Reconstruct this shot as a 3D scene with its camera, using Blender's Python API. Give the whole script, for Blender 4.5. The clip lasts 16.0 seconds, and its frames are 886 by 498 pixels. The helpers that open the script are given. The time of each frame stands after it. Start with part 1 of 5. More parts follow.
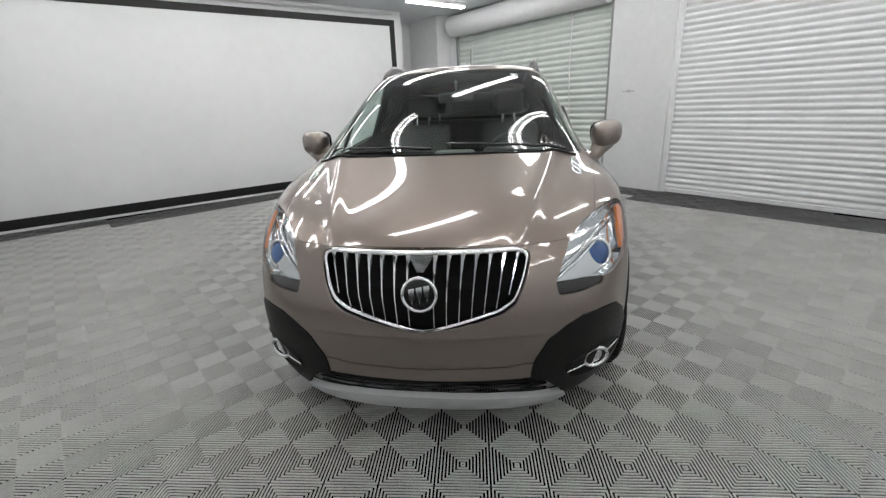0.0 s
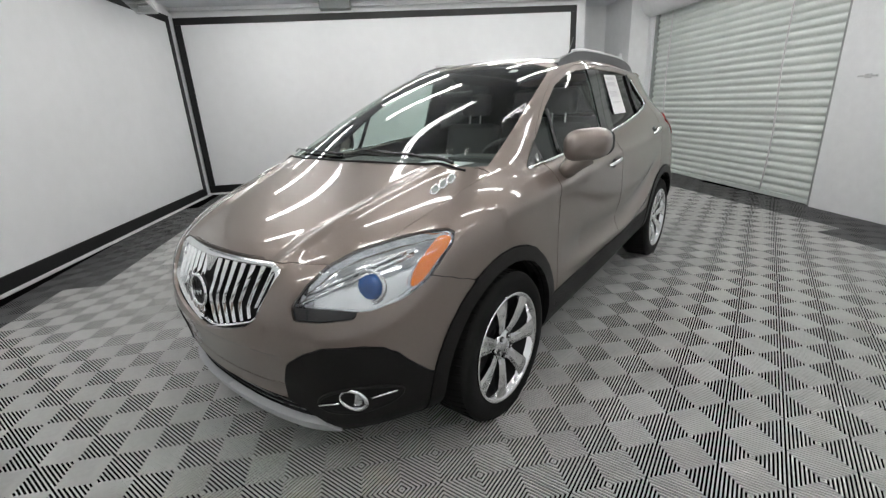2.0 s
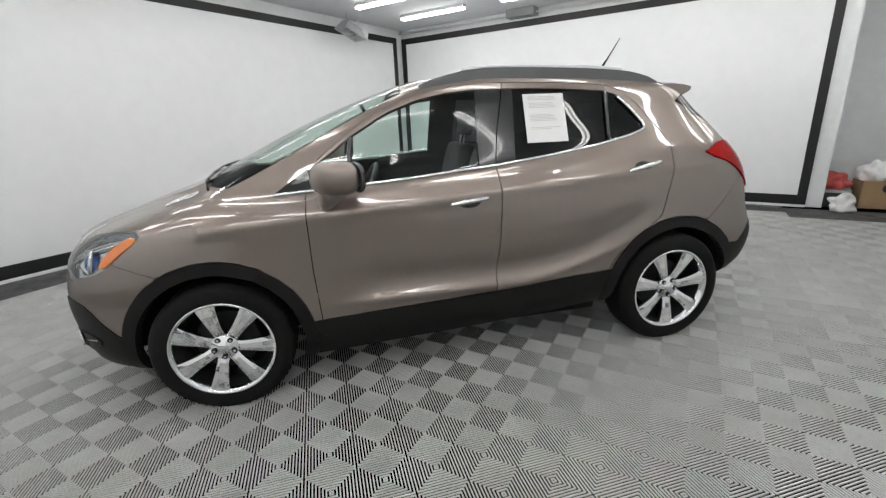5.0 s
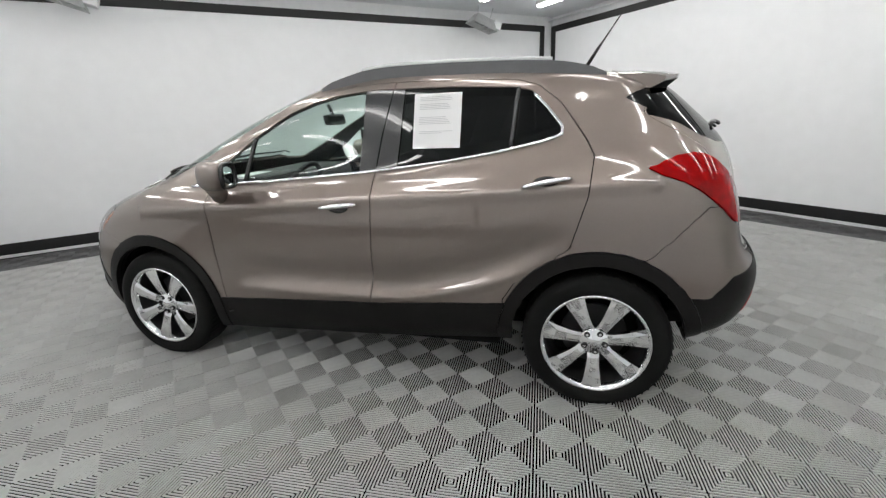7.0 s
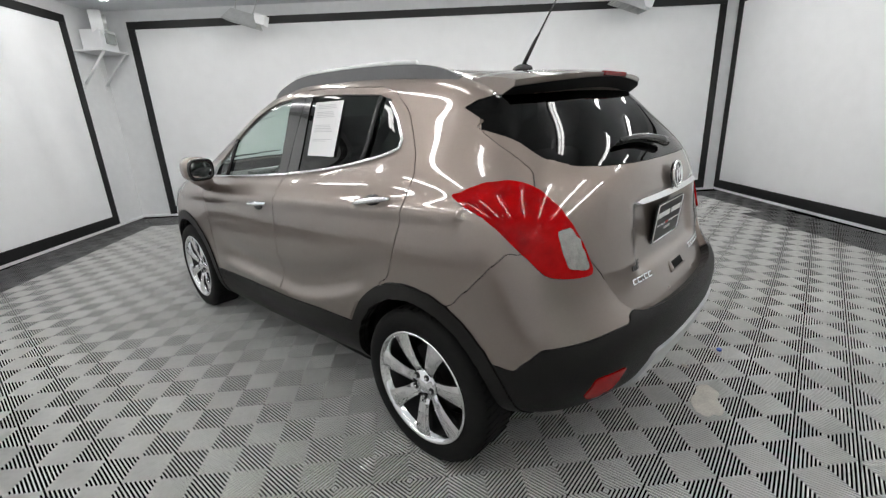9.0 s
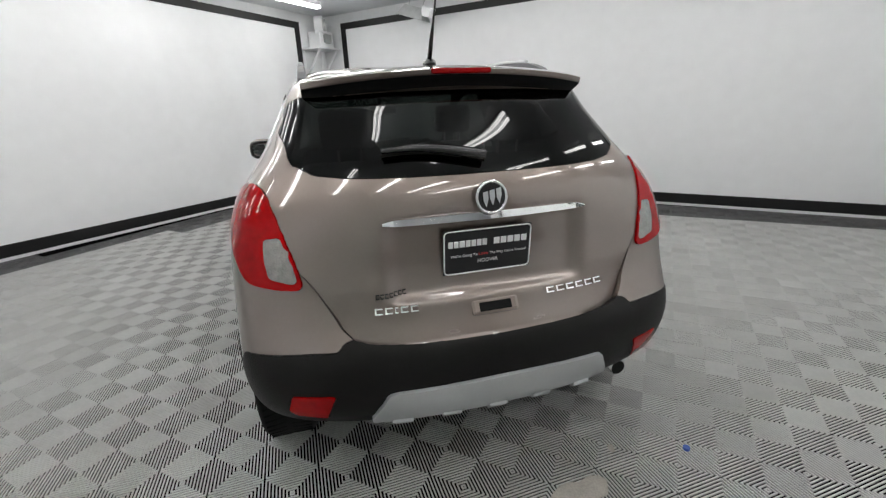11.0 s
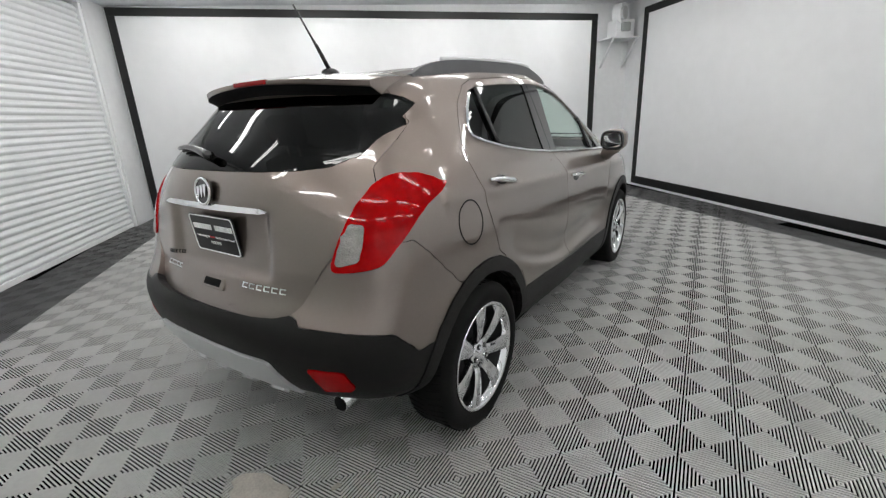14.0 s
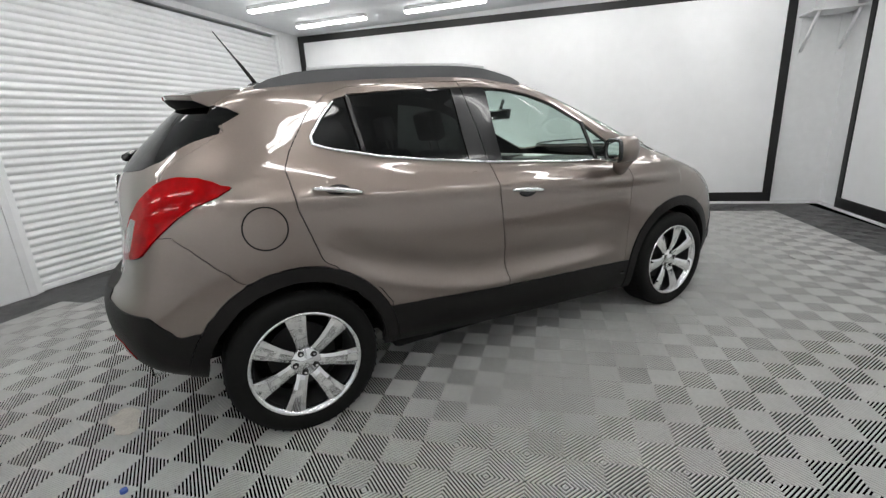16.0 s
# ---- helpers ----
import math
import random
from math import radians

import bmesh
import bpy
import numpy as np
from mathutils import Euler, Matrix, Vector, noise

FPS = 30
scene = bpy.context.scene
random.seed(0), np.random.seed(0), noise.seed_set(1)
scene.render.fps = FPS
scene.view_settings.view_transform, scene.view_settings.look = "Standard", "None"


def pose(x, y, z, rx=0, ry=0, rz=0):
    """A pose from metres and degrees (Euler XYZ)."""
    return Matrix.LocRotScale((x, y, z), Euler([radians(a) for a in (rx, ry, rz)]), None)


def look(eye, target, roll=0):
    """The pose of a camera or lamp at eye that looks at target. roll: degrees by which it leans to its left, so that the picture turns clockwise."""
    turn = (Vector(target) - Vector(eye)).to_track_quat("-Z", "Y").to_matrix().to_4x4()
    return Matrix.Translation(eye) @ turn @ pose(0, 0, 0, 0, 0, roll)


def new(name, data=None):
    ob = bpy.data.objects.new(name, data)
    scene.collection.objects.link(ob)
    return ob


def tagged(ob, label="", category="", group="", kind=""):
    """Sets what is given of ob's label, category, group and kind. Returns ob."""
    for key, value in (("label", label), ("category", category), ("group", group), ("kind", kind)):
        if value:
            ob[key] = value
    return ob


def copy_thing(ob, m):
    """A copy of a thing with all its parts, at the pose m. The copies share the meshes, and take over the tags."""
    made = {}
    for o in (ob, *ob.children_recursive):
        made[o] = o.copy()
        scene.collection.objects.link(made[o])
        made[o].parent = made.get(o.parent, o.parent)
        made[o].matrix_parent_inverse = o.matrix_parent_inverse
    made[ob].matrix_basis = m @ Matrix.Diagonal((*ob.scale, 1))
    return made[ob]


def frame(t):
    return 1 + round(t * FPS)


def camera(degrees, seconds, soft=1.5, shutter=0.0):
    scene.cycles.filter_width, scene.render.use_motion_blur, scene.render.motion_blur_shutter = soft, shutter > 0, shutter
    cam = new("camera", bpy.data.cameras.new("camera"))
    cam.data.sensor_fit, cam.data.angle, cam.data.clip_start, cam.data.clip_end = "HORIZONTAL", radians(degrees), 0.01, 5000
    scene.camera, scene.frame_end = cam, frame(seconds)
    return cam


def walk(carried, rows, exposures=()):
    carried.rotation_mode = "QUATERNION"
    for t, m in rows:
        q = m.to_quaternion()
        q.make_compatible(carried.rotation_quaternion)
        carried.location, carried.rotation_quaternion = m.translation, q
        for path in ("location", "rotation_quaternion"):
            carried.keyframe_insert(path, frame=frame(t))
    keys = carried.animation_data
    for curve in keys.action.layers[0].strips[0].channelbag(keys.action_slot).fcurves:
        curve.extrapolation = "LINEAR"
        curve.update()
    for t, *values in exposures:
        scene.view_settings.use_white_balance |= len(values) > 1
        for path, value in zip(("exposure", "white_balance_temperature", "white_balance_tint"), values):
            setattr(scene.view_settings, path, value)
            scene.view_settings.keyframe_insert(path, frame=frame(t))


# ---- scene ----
# the camera circles the parked car; world axes follow the walls of the photo bay
cam = camera(91.1, 16.0, soft=1.3)
PATH = [
    (0, (-2.266, -2.69, 1.366), (-1.127, -1.174, 0.731), -2.6),
    (0.5, (-1.916, -2.896, 1.353), (-0.991, -1.237, 0.722), -2.5),
    (1, (-1.536, -3.046, 1.355), (-0.866, -1.279, 0.722), -3.0),
    (1.5, (-1.135, -3.121, 1.364), (-0.715, -1.27, 0.737), -3.15),
    (2, (-0.705, -3.168, 1.369), (-0.526, -1.283, 0.737), -3.05),
    (2.5, (-0.29, -3.148, 1.372), (-0.328, -1.254, 0.731), -2.7),
    (3, (0.137, -3.113, 1.378), (-0.108, -1.235, 0.735), -2.4),
    (3.5, (0.567, -3.046, 1.386), (0.124, -1.202, 0.748), -2.15),
    (4, (0.983, -2.913, 1.408), (0.332, -1.128, 0.788), -2.1),
    (6.5, (2.568, -1.581, 1.396), (1.012, -0.464, 0.82), -2.7),
    (7, (2.78, -1.169, 1.396), (1.105, -0.263, 0.81), -2.7),
    (7.5, (2.908, -0.775, 1.402), (1.129, -0.065, 0.814), -2.7),
    (8, (3.012, -0.399, 1.401), (1.169, 0.101, 0.807), -2.6),
    (8.5, (3.074, -0.001, 1.403), (1.185, 0.259, 0.808), -2.55),
    (9, (3.072, 0.403, 1.417), (1.164, 0.43, 0.823), -2.7),
    (11.5, (2.417, 2.254, 1.429), (0.92, 1.081, 0.81), -2.1),
    (12, (2.192, 2.552, 1.426), (0.867, 1.182, 0.82), -2.1),
    (12.5, (1.887, 2.804, 1.425), (0.8, 1.242, 0.798), -2.4),
    (13, (1.53, 2.995, 1.43), (0.691, 1.287, 0.803), -2.7),
    (13.5, (1.159, 3.122, 1.416), (0.563, 1.325, 0.805), -2.7),
    (14, (0.754, 3.196, 1.388), (0.414, 1.323, 0.797), -2.8),
    (14.5, (0.346, 3.2, 1.362), (0.253, 1.288, 0.786), -3.0),
    (15, (-0.051, 3.181, 1.34), (0.093, 1.264, 0.776), -3.2),
    (15.5, (-0.458, 3.093, 1.332), (-0.078, 1.207, 0.784), -3.3),
    (16, (-0.876, 2.998, 1.33), (-0.281, 1.165, 0.793), -3.3),
]
walk(cam, [(t, look(eye, target, roll)) for t, eye, target, roll in PATH],
     [(0, -.15), (2.5, -.06), (4.5, .07), (7, .08), (9, .08), (12, -.08), (16, 0)])

# ---- world and exposure ----
world = bpy.data.worlds.new("bay_world")
world.use_nodes = True
world.node_tree.nodes["Background"].inputs[0].default_value = (0.9, 0.95, 1.0, 1)
world.node_tree.nodes["Background"].inputs[1].default_value = 0.05
scene.world = world
TUBE_STRENGTH = 15.4

# ---- materials ----
def mat(name, colour, rough=0.5, metal=0.0, coat=0.0, coat_rough=0.03, spread=0.0, scale=8.0, bump=0.0, bump_scale=60.0, spec=0.5, random_tint=0.0):
    """A principled material with two scales of tonal variation and a fine bump."""
    m = bpy.data.materials.new(name)
    m.use_nodes = True
    nt = m.node_tree
    b = nt.nodes["Principled BSDF"]
    b.inputs["Roughness"].default_value = rough
    b.inputs["Metallic"].default_value = metal
    b.inputs["Coat Weight"].default_value = coat
    b.inputs["Coat Roughness"].default_value = coat_rough
    b.inputs["Specular IOR Level"].default_value = spec
    b.inputs["Base Color"].default_value = (*colour, 1)
    if spread or bump or random_tint:
        co = nt.nodes.new("ShaderNodeTexCoord")
    if spread or random_tint:
        n1, n2 = nt.nodes.new("ShaderNodeTexNoise"), nt.nodes.new("ShaderNodeTexNoise")
        n1.inputs["Scale"].default_value, n2.inputs["Scale"].default_value = scale, scale * 9
        n1.inputs["Detail"].default_value = n2.inputs["Detail"].default_value = 4
        add = nt.nodes.new("ShaderNodeMath")
        add.operation = "ADD"
        for i, n in enumerate((n1, n2)):
            nt.links.new(co.outputs["Object"], n.inputs["Vector"])
            nt.links.new(n.outputs["Fac"], add.inputs[i])
        rng = nt.nodes.new("ShaderNodeMapRange")
        rng.inputs["From Min"].default_value, rng.inputs["From Max"].default_value = 0.6, 1.4
        rng.inputs["To Min"].default_value, rng.inputs["To Max"].default_value = 1 - spread, 1 + spread
        nt.links.new(add.outputs[0], rng.inputs["Value"])
        val = rng.outputs[0]
        if random_tint:
            info = nt.nodes.new("ShaderNodeObjectInfo")
            r2 = nt.nodes.new("ShaderNodeMapRange")
            r2.inputs["To Min"].default_value, r2.inputs["To Max"].default_value = 1 - random_tint, 1 + random_tint
            nt.links.new(info.outputs["Random"], r2.inputs["Value"])
            mul = nt.nodes.new("ShaderNodeMath")
            mul.operation = "MULTIPLY"
            nt.links.new(val, mul.inputs[0]), nt.links.new(r2.outputs[0], mul.inputs[1])
            val = mul.outputs[0]
        vm = nt.nodes.new("ShaderNodeVectorMath")
        vm.operation = "SCALE"
        vm.inputs[0].default_value = colour
        nt.links.new(val, vm.inputs["Scale"])
        nt.links.new(vm.outputs[0], b.inputs["Base Color"])
    if bump:
        n3 = nt.nodes.new("ShaderNodeTexNoise")
        n3.inputs["Scale"].default_value, n3.inputs["Detail"].default_value = bump_scale, 5
        nt.links.new(co.outputs["Object"], n3.inputs["Vector"])
        bm_ = nt.nodes.new("ShaderNodeBump")
        bm_.inputs["Strength"].default_value, bm_.inputs["Distance"].default_value = bump, 0.01
        nt.links.new(n3.outputs["Fac"], bm_.inputs["Height"])
        nt.links.new(bm_.outputs[0], b.inputs["Normal"])
    return m


def glass_mat(name, tint, rough=0.0):
    """Thin glass: tinted see-through with a Fresnel gloss."""
    m = bpy.data.materials.new(name)
    m.use_nodes = True
    nt = m.node_tree
    nt.nodes.remove(nt.nodes["Principled BSDF"])
    tr, gl, mx, lw, pw, ma = (nt.nodes.new("ShaderNode" + k) for k in ("BsdfTransparent", "BsdfGlossy", "MixShader", "LayerWeight", "Math", "Math"))
    tr.inputs[0].default_value = (*tint, 1)
    gl.inputs["Roughness"].default_value = rough
    # Schlick's curve, the same from both sides of the pane
    pw.operation, ma.operation = "POWER", "MULTIPLY_ADD"
    pw.inputs[1].default_value, ma.inputs[1].default_value, ma.inputs[2].default_value = 5.0, 0.92, 0.045
    nt.links.new(lw.outputs["Facing"], pw.inputs[0]), nt.links.new(pw.outputs[0], ma.inputs[0])
    nt.links.new(ma.outputs[0], mx.inputs[0]), nt.links.new(tr.outputs[0], mx.inputs[1]), nt.links.new(gl.outputs[0], mx.inputs[2])
    nt.links.new(mx.outputs[0], nt.nodes["Material Output"].inputs[0])
    return m


def glow_mat(name, colour, strength):
    m = bpy.data.materials.new(name)
    m.use_nodes = True
    b = m.node_tree.nodes["Principled BSDF"]
    b.inputs["Emission Color"].default_value = (*colour, 1)
    b.inputs["Emission Strength"].default_value = strength
    return m


WALL = mat("white_painted_wall", (0.78, 0.79, 0.80), 0.6, spread=0.05, scale=1.2, bump=0.25, bump_scale=40)
PANEL = mat("white_backdrop_sheet", (0.84, 0.85, 0.86), 0.45, spread=0.03, scale=0.7, bump=0.12, bump_scale=3)
CEIL = mat("ceiling_paint", (0.74, 0.76, 0.78), 0.7, spread=0.05, scale=1.0, bump=0.2, bump_scale=50)
BLACK_FRAME = mat("black_wood_frame", (0.006, 0.006, 0.0065), 0.5, spread=0.3, scale=6, bump=0.15, bump_scale=30)
SHUTTER_WHITE = mat("white_shutter_steel", (0.86, 0.87, 0.88), 0.4, spread=0.05, scale=3, bump=0.05)
SHUTTER_GREY = mat("grey_green_shutter_steel", (0.66, 0.70, 0.67), 0.38, spread=0.07, scale=3, bump=0.05)
STEEL = mat("galvanised_steel", (0.55, 0.56, 0.56), 0.38, metal=0.9, spread=0.15, scale=12, bump=0.08)
GREY_STEEL = mat("grey_painted_steel", (0.30, 0.32, 0.31), 0.45, spread=0.1, scale=5)
TUBE = glow_mat("fluorescent_tube_glow", (1.0, 0.99, 0.97), TUBE_STRENGTH)
CARD = mat("brown_cardboard", (0.34, 0.22, 0.12), 0.8, spread=0.15, scale=9, bump=0.2)
CLOTH_WHITE = mat("white_cloth", (0.75, 0.74, 0.74), 0.9, spread=0.1, scale=9, bump=0.4, bump_scale=20)
CLOTH_RED = mat("red_cloth", (0.45, 0.08, 0.07), 0.9, spread=0.15, scale=9, bump=0.4, bump_scale=20)
DARK_PLASTIC = mat("black_box_plastic", (0.03, 0.03, 0.033), 0.5, spread=0.2, scale=10)


# ---- mesh helpers ----
def mesh_from(name, verts, faces, material, smooth=False):
    me = bpy.data.meshes.new(name)
    me.from_pydata([tuple(map(float, v)) for v in verts], [], [tuple(map(int, f)) for f in faces])
    if material:
        me.materials.append(material)
    if smooth:
        me.shade_smooth()
    me.update()
    return me


def bm_box(bm, x0, y0, z0, x1, y1, z1, bevel=0.0, m=None):
    r = bmesh.ops.create_cube(bm, size=1)
    vs = r["verts"]
    for v in vs:
        v.co = Vector(((x0 + x1) / 2 + v.co.x * (x1 - x0), (y0 + y1) / 2 + v.co.y * (y1 - y0), (z0 + z1) / 2 + v.co.z * (z1 - z0)))
    if bevel:
        es = {e for v in vs for e in v.link_edges}
        out = bmesh.ops.bevel(bm, geom=list(es), offset=bevel, segments=2, affect="EDGES", profile=0.6)
        vs = list({v for f in out["faces"] for v in f.verts} | {v for v in vs if v.is_valid})
    if m is not None:
        bmesh.ops.transform(bm, matrix=m, verts=vs)
    return vs


def part(name, bm, material, parent, label="", smooth=False):
    """Links a bmesh as one mesh object, under a thing or a part where one is given."""
    me = bpy.data.meshes.new(name)
    if bm.verts:
        bmesh.ops.recalc_face_normals(bm, faces=bm.faces)
    bm.to_mesh(me)
    bm.free()
    me.materials.append(material)
    if smooth:
        me.shade_smooth()
    ob = new(name, me)
    if parent:
        ob.parent = parent
    return tagged(ob, label) if label else ob


def box(name, a, b, material, parent=None, bevel=0.0, label=""):
    bm = bmesh.new()
    bm_box(bm, *a, *b, bevel)
    return part(name, bm, material, parent, label)


def empty(name, m, label, category, group="", kind=""):
    e = new(name)
    e.matrix_world = m
    e.empty_display_size = 0.1
    return tagged(e, label, category, group, kind)


def tube(name, pts, radius, material, parent=None, label="", sides=10, closed=False):
    """A round bar along the points; radius may be a list."""
    n = len(pts)
    P = [Vector(p) for p in pts]
    rad = radius if isinstance(radius, (list, tuple)) else [radius] * n
    verts, faces = [], []
    up = None
    for i, p in enumerate(P):
        d = ((P[(i + 1) % n] if closed else P[min(i + 1, n - 1)]) - (P[i - 1] if closed else P[max(i - 1, 0)])).normalized()
        if up is None:
            up = d.orthogonal().normalized()
        up = (up - d * up.dot(d)).normalized()
        side = d.cross(up)
        for k in range(sides):
            a = 2 * math.pi * k / sides
            verts.append(p + (up * math.cos(a) + side * math.sin(a)) * rad[i])
    for i in range(n if closed else n - 1):
        for k in range(sides):
            j, k2 = (i + 1) % n, (k + 1) % sides
            faces.append((i * sides + k, i * sides + k2, j * sides + k2, j * sides + k))
    if not closed:
        faces += [tuple(range(sides))[::-1], tuple((n - 1) * sides + k for k in range(sides))]
    ob = new(name, mesh_from(name, verts, faces, material, True))
    if parent:
        ob.parent = parent
    return tagged(ob, label) if label else ob


# ---- the bay: walls, ceiling ----
X0, X1, Y0, Y1, H = -4.14, 4.08, -4.45, 5.16, 3.06
T = 0.2


def wall(name, a, b, label):
    return tagged(box(name, a, b, WALL), label, "wall", kind="structure")


def wall_with_holes(name, axis, p0, p1, lo, hi, holes, label):
    """A wall slab across `axis`, with openings (s0, s1, z1) that go through it from the floor."""
    bm = bmesh.new()
    s = lo
    def slab(s0, s1, z0, z1):
        if axis == "x":
            bm_box(bm, p0, s0, z0, p1, s1, z1)
        else:
            bm_box(bm, s0, p0, z0, s1, p1, z1)
    for s0, s1, z1 in holes:
        slab(s, s0, 0, H)
        if z1 < H:
            slab(s0, s1, z1, H)
        s = s1
    slab(s, hi, 0, H)
    return tagged(part(name, bm, WALL, None), label, "wall", kind="structure")


wall("wall_west", (X0 - T, Y0 - T, 0), (X0, Y1 + T, H), "white painted wall behind a framed backdrop sheet")
wall("wall_south", (X0, Y0 - T, 0), (X1 + T, Y0, H), "white painted wall with a framed backdrop sheet")
wall_with_holes("wall_north", "y", Y1, Y1 + T, X0, X1 + T, [(2.86, 3.72, H)], "white painted wall with a recess beside the shutter")
S1 = (1.36, 5.02, 2.72)
S2 = (-3.92, 0.42, 2.98)
wall_with_holes("wall_east", "x", X1, X1 + T, Y0, Y1, [S2, S1], "white painted wall with two roller shutter openings")
wall("wall_recess", (2.66, Y1 + 1.0, 0), (3.92, Y1 + 1.2, H), "white painted back wall of the recess")
wall("wall_recess_side", (2.66, Y1 + T, 0), (2.86, Y1 + 1.0, H), "white painted side wall of the recess")
wall("wall_recess_end", (3.72, Y1 + T, 0), (3.92, Y1 + 1.0, H), "white painted side wall of the recess")
tagged(box("ceiling", (X0 - T, Y0 - T, H), (X1 + T + 0.4, Y1 + 1.2, H + 0.15), CEIL), "plain white painted ceiling over the bay", "ceiling", kind="structure")
wall("wall_outer", (X1 + T + 0.25, Y0, 0), (X1 + T + 0.4, Y1, H), "plain wall behind the shutters")


# ---- backdrop panels: white sheet in a black frame ----
def backdrop(name, length, height, m, label, strip=0.105, folds=0.0, rise=0.0):
    """Local x along the wall, y out of the wall, z up."""
    e = empty(name, m, label, "backdrop panel", "framed backdrop panels")
    # the sheet hangs a little slack
    nx, nz = 60, 18
    vs, fs = [], []
    for i in range(nx + 1):
        for j in range(nz + 1):
            u, v = i / nx, j / nz
            slack = 0.012 * noise.noise(Vector((u * length * 1.1, v * 2.0, length))) + 0.006 * math.sin(u * length * 2.1 + v)
            slack += folds * math.exp(-5.5 * u) * math.sin(9 * u * length - 4.5 * v) * (0.4 + v)
            edge = min(1, 8 * u, 8 * (1 - u), 5 * v, 5 * (1 - v))
            vs.append((strip * 0.5 + u * (length - strip), 0.03 + slack * edge, strip * 0.5 + 0.04 + v * (height - strip - 0.04)))
    for i in range(nx):
        for j in range(nz):
            a = i * (nz + 1) + j
            fs.append((a, a + nz + 1, a + nz + 2, a + 1))
    sh = new("sheet", mesh_from("sheet", vs, fs, PANEL, True))
    sh.parent = e
    b = 0.004
    box("frame_bottom", (0, 0.004, 0.035), (length, 0.045, 0.035 + strip * 1.25), BLACK_FRAME, e, b)
    box("frame_top", (0, 0.004, height - strip), (length, 0.045, height), BLACK_FRAME, e, b)
    for x in (0, length - strip):
        box("frame_upright", (x, 0.004, 0.035 + strip * 1.25), (x + strip, 0.043, height - strip), BLACK_FRAME, e, b)
    for child in e.children:
        for v in child.data.vertices:
            v.co.z += rise * v.co.x / length * v.co.z / height
    return e


TOP = 2.90
backdrop("backdrop_panel", 8.90, TOP, pose(X0, 4.93, 0, 0, 0, -90), "long white backdrop sheet in a black frame on the wall")
backdrop("backdrop_panel", 6.80, TOP, pose(2.68, Y1, 0, 0, 0, 180), "white backdrop sheet in a black frame beside the recess")
backdrop("backdrop_panel", 7.56, TOP, pose(-3.52, Y0, 0, 0, 0, 0), "wrinkled white backdrop sheet in a black frame", folds=0.05, rise=0.14)
for name, a, b in (("baseboard_west", (X0, Y0 + 0.01, 0), (X0 + 0.05, Y1 - 0.06, 0.034)), ("baseboard_north", (X0 + 0.06, Y1 - 0.05, 0), (2.68, Y1, 0.034)), ("baseboard_south", (X0 + 0.06, Y0, 0), (3.9, Y0 + 0.05, 0.034))):
    tagged(box(name, a, b, WALL, None, 0.004), "white skirting strip along the floor", "baseboard", kind="structure")


# ---- roller shutters ----
def shutter(name, y0, y1, z1, pitch, material, label, depth):
    e = empty(name, pose(X1 + depth, y0, 0), label, "roller shutter", kind="structure")
    w = y1 - y0
    vs, prof = [], []
    n = 8
    for k in range(n + 1):
        u = k / n
        prof.append((-0.022 * math.sin(math.pi * min(1, u / 0.86)) if u < 0.86 else 0.004, u * pitch))
    for y in (0, w):
        vs += [(x, y, z) for x, z in prof] + [(x + 0.006, y, z) for x, z in prof]
    fs = []
    q = 2 * (n + 1)
    for k in range(n):
        fs += [(k, k + 1, q + k + 1, q + k), (n + 1 + k, q + n + 1 + k, q + n + 2 + k, n + 2 + k)]
    me = mesh_from("slat", vs, fs, material, True)
    rows = int(z1 / pitch)
    for i in range(rows):
        s = new("slat", me)
        s.parent = e
        s.location = (0.0, 0, 0.06 + i * pitch)
    box("bottom_bar", (-0.03, 0, 0.005), (0.02, w, 0.06), material, e, 0.004)
    for y in (-0.06, w):
        box("guide_rail", (-0.055, y, 0), (0.03, y + 0.06, z1 + 0.05), GREY_STEEL if material is SHUTTER_GREY else material, e, 0.005)
    return e


shutter("roller_shutter", S1[0] + 0.06, S1[1] - 0.06, S1[2] - 0.02, 0.096, SHUTTER_GREY, "closed grey-green steel roller shutter with ribbed slats", 0.09)
shutter("roller_shutter", S2[0] + 0.06, S2[1] - 0.06, S2[2] - 0.02, 0.076, SHUTTER_WHITE, "closed white steel roller shutter with fine ribbed slats", 0.07)
# roll housing above the grey shutter
bm = bmesh.new()
bmesh.ops.create_cone(bm, cap_ends=True, segments=28, radius1=0.2, radius2=0.2, depth=S1[1] - S1[0] - 0.1, matrix=pose(X1 - 0.08, (S1[0] + S1[1]) / 2, 2.84, 90))
tagged(part("shutter_roll", bm, WALL, None, smooth=False), "white steel roll housing above the grey shutter", "shutter housing")
# pull ropes hanging in front of the grey shutter
for y in (2.1, 4.5):
    tagged(tube("pull_rope", [(X1 + 0.02 + 0.012 * math.sin(k), y + 0.02 * math.sin(k * 0.7), 2.66 - k * 0.26) for k in range(11)], 0.009, CLOTH_WHITE), "white rope hanging in front of the grey shutter", "rope", "pull ropes")
# door latch on the pillar between the shutters
e = empty("door_latch", pose(X1, 1.02, 1.42), "small steel latch fixed to the white pillar", "latch")
box("plate", (-0.012, -0.03, -0.02), (0, 0.03, 0.02), STEEL, e, 0.003)
box("bolt", (-0.03, -0.1, -0.008), (-0.012, 0.09, 0.008), STEEL, e, 0.003)
tagged(box("trim_pillar", (X1 - 0.012, 0.425, 0), (X1, 0.49, 2.98), WALL, None, 0.003), "white edging strip on the pillar", "trim", kind="structure")


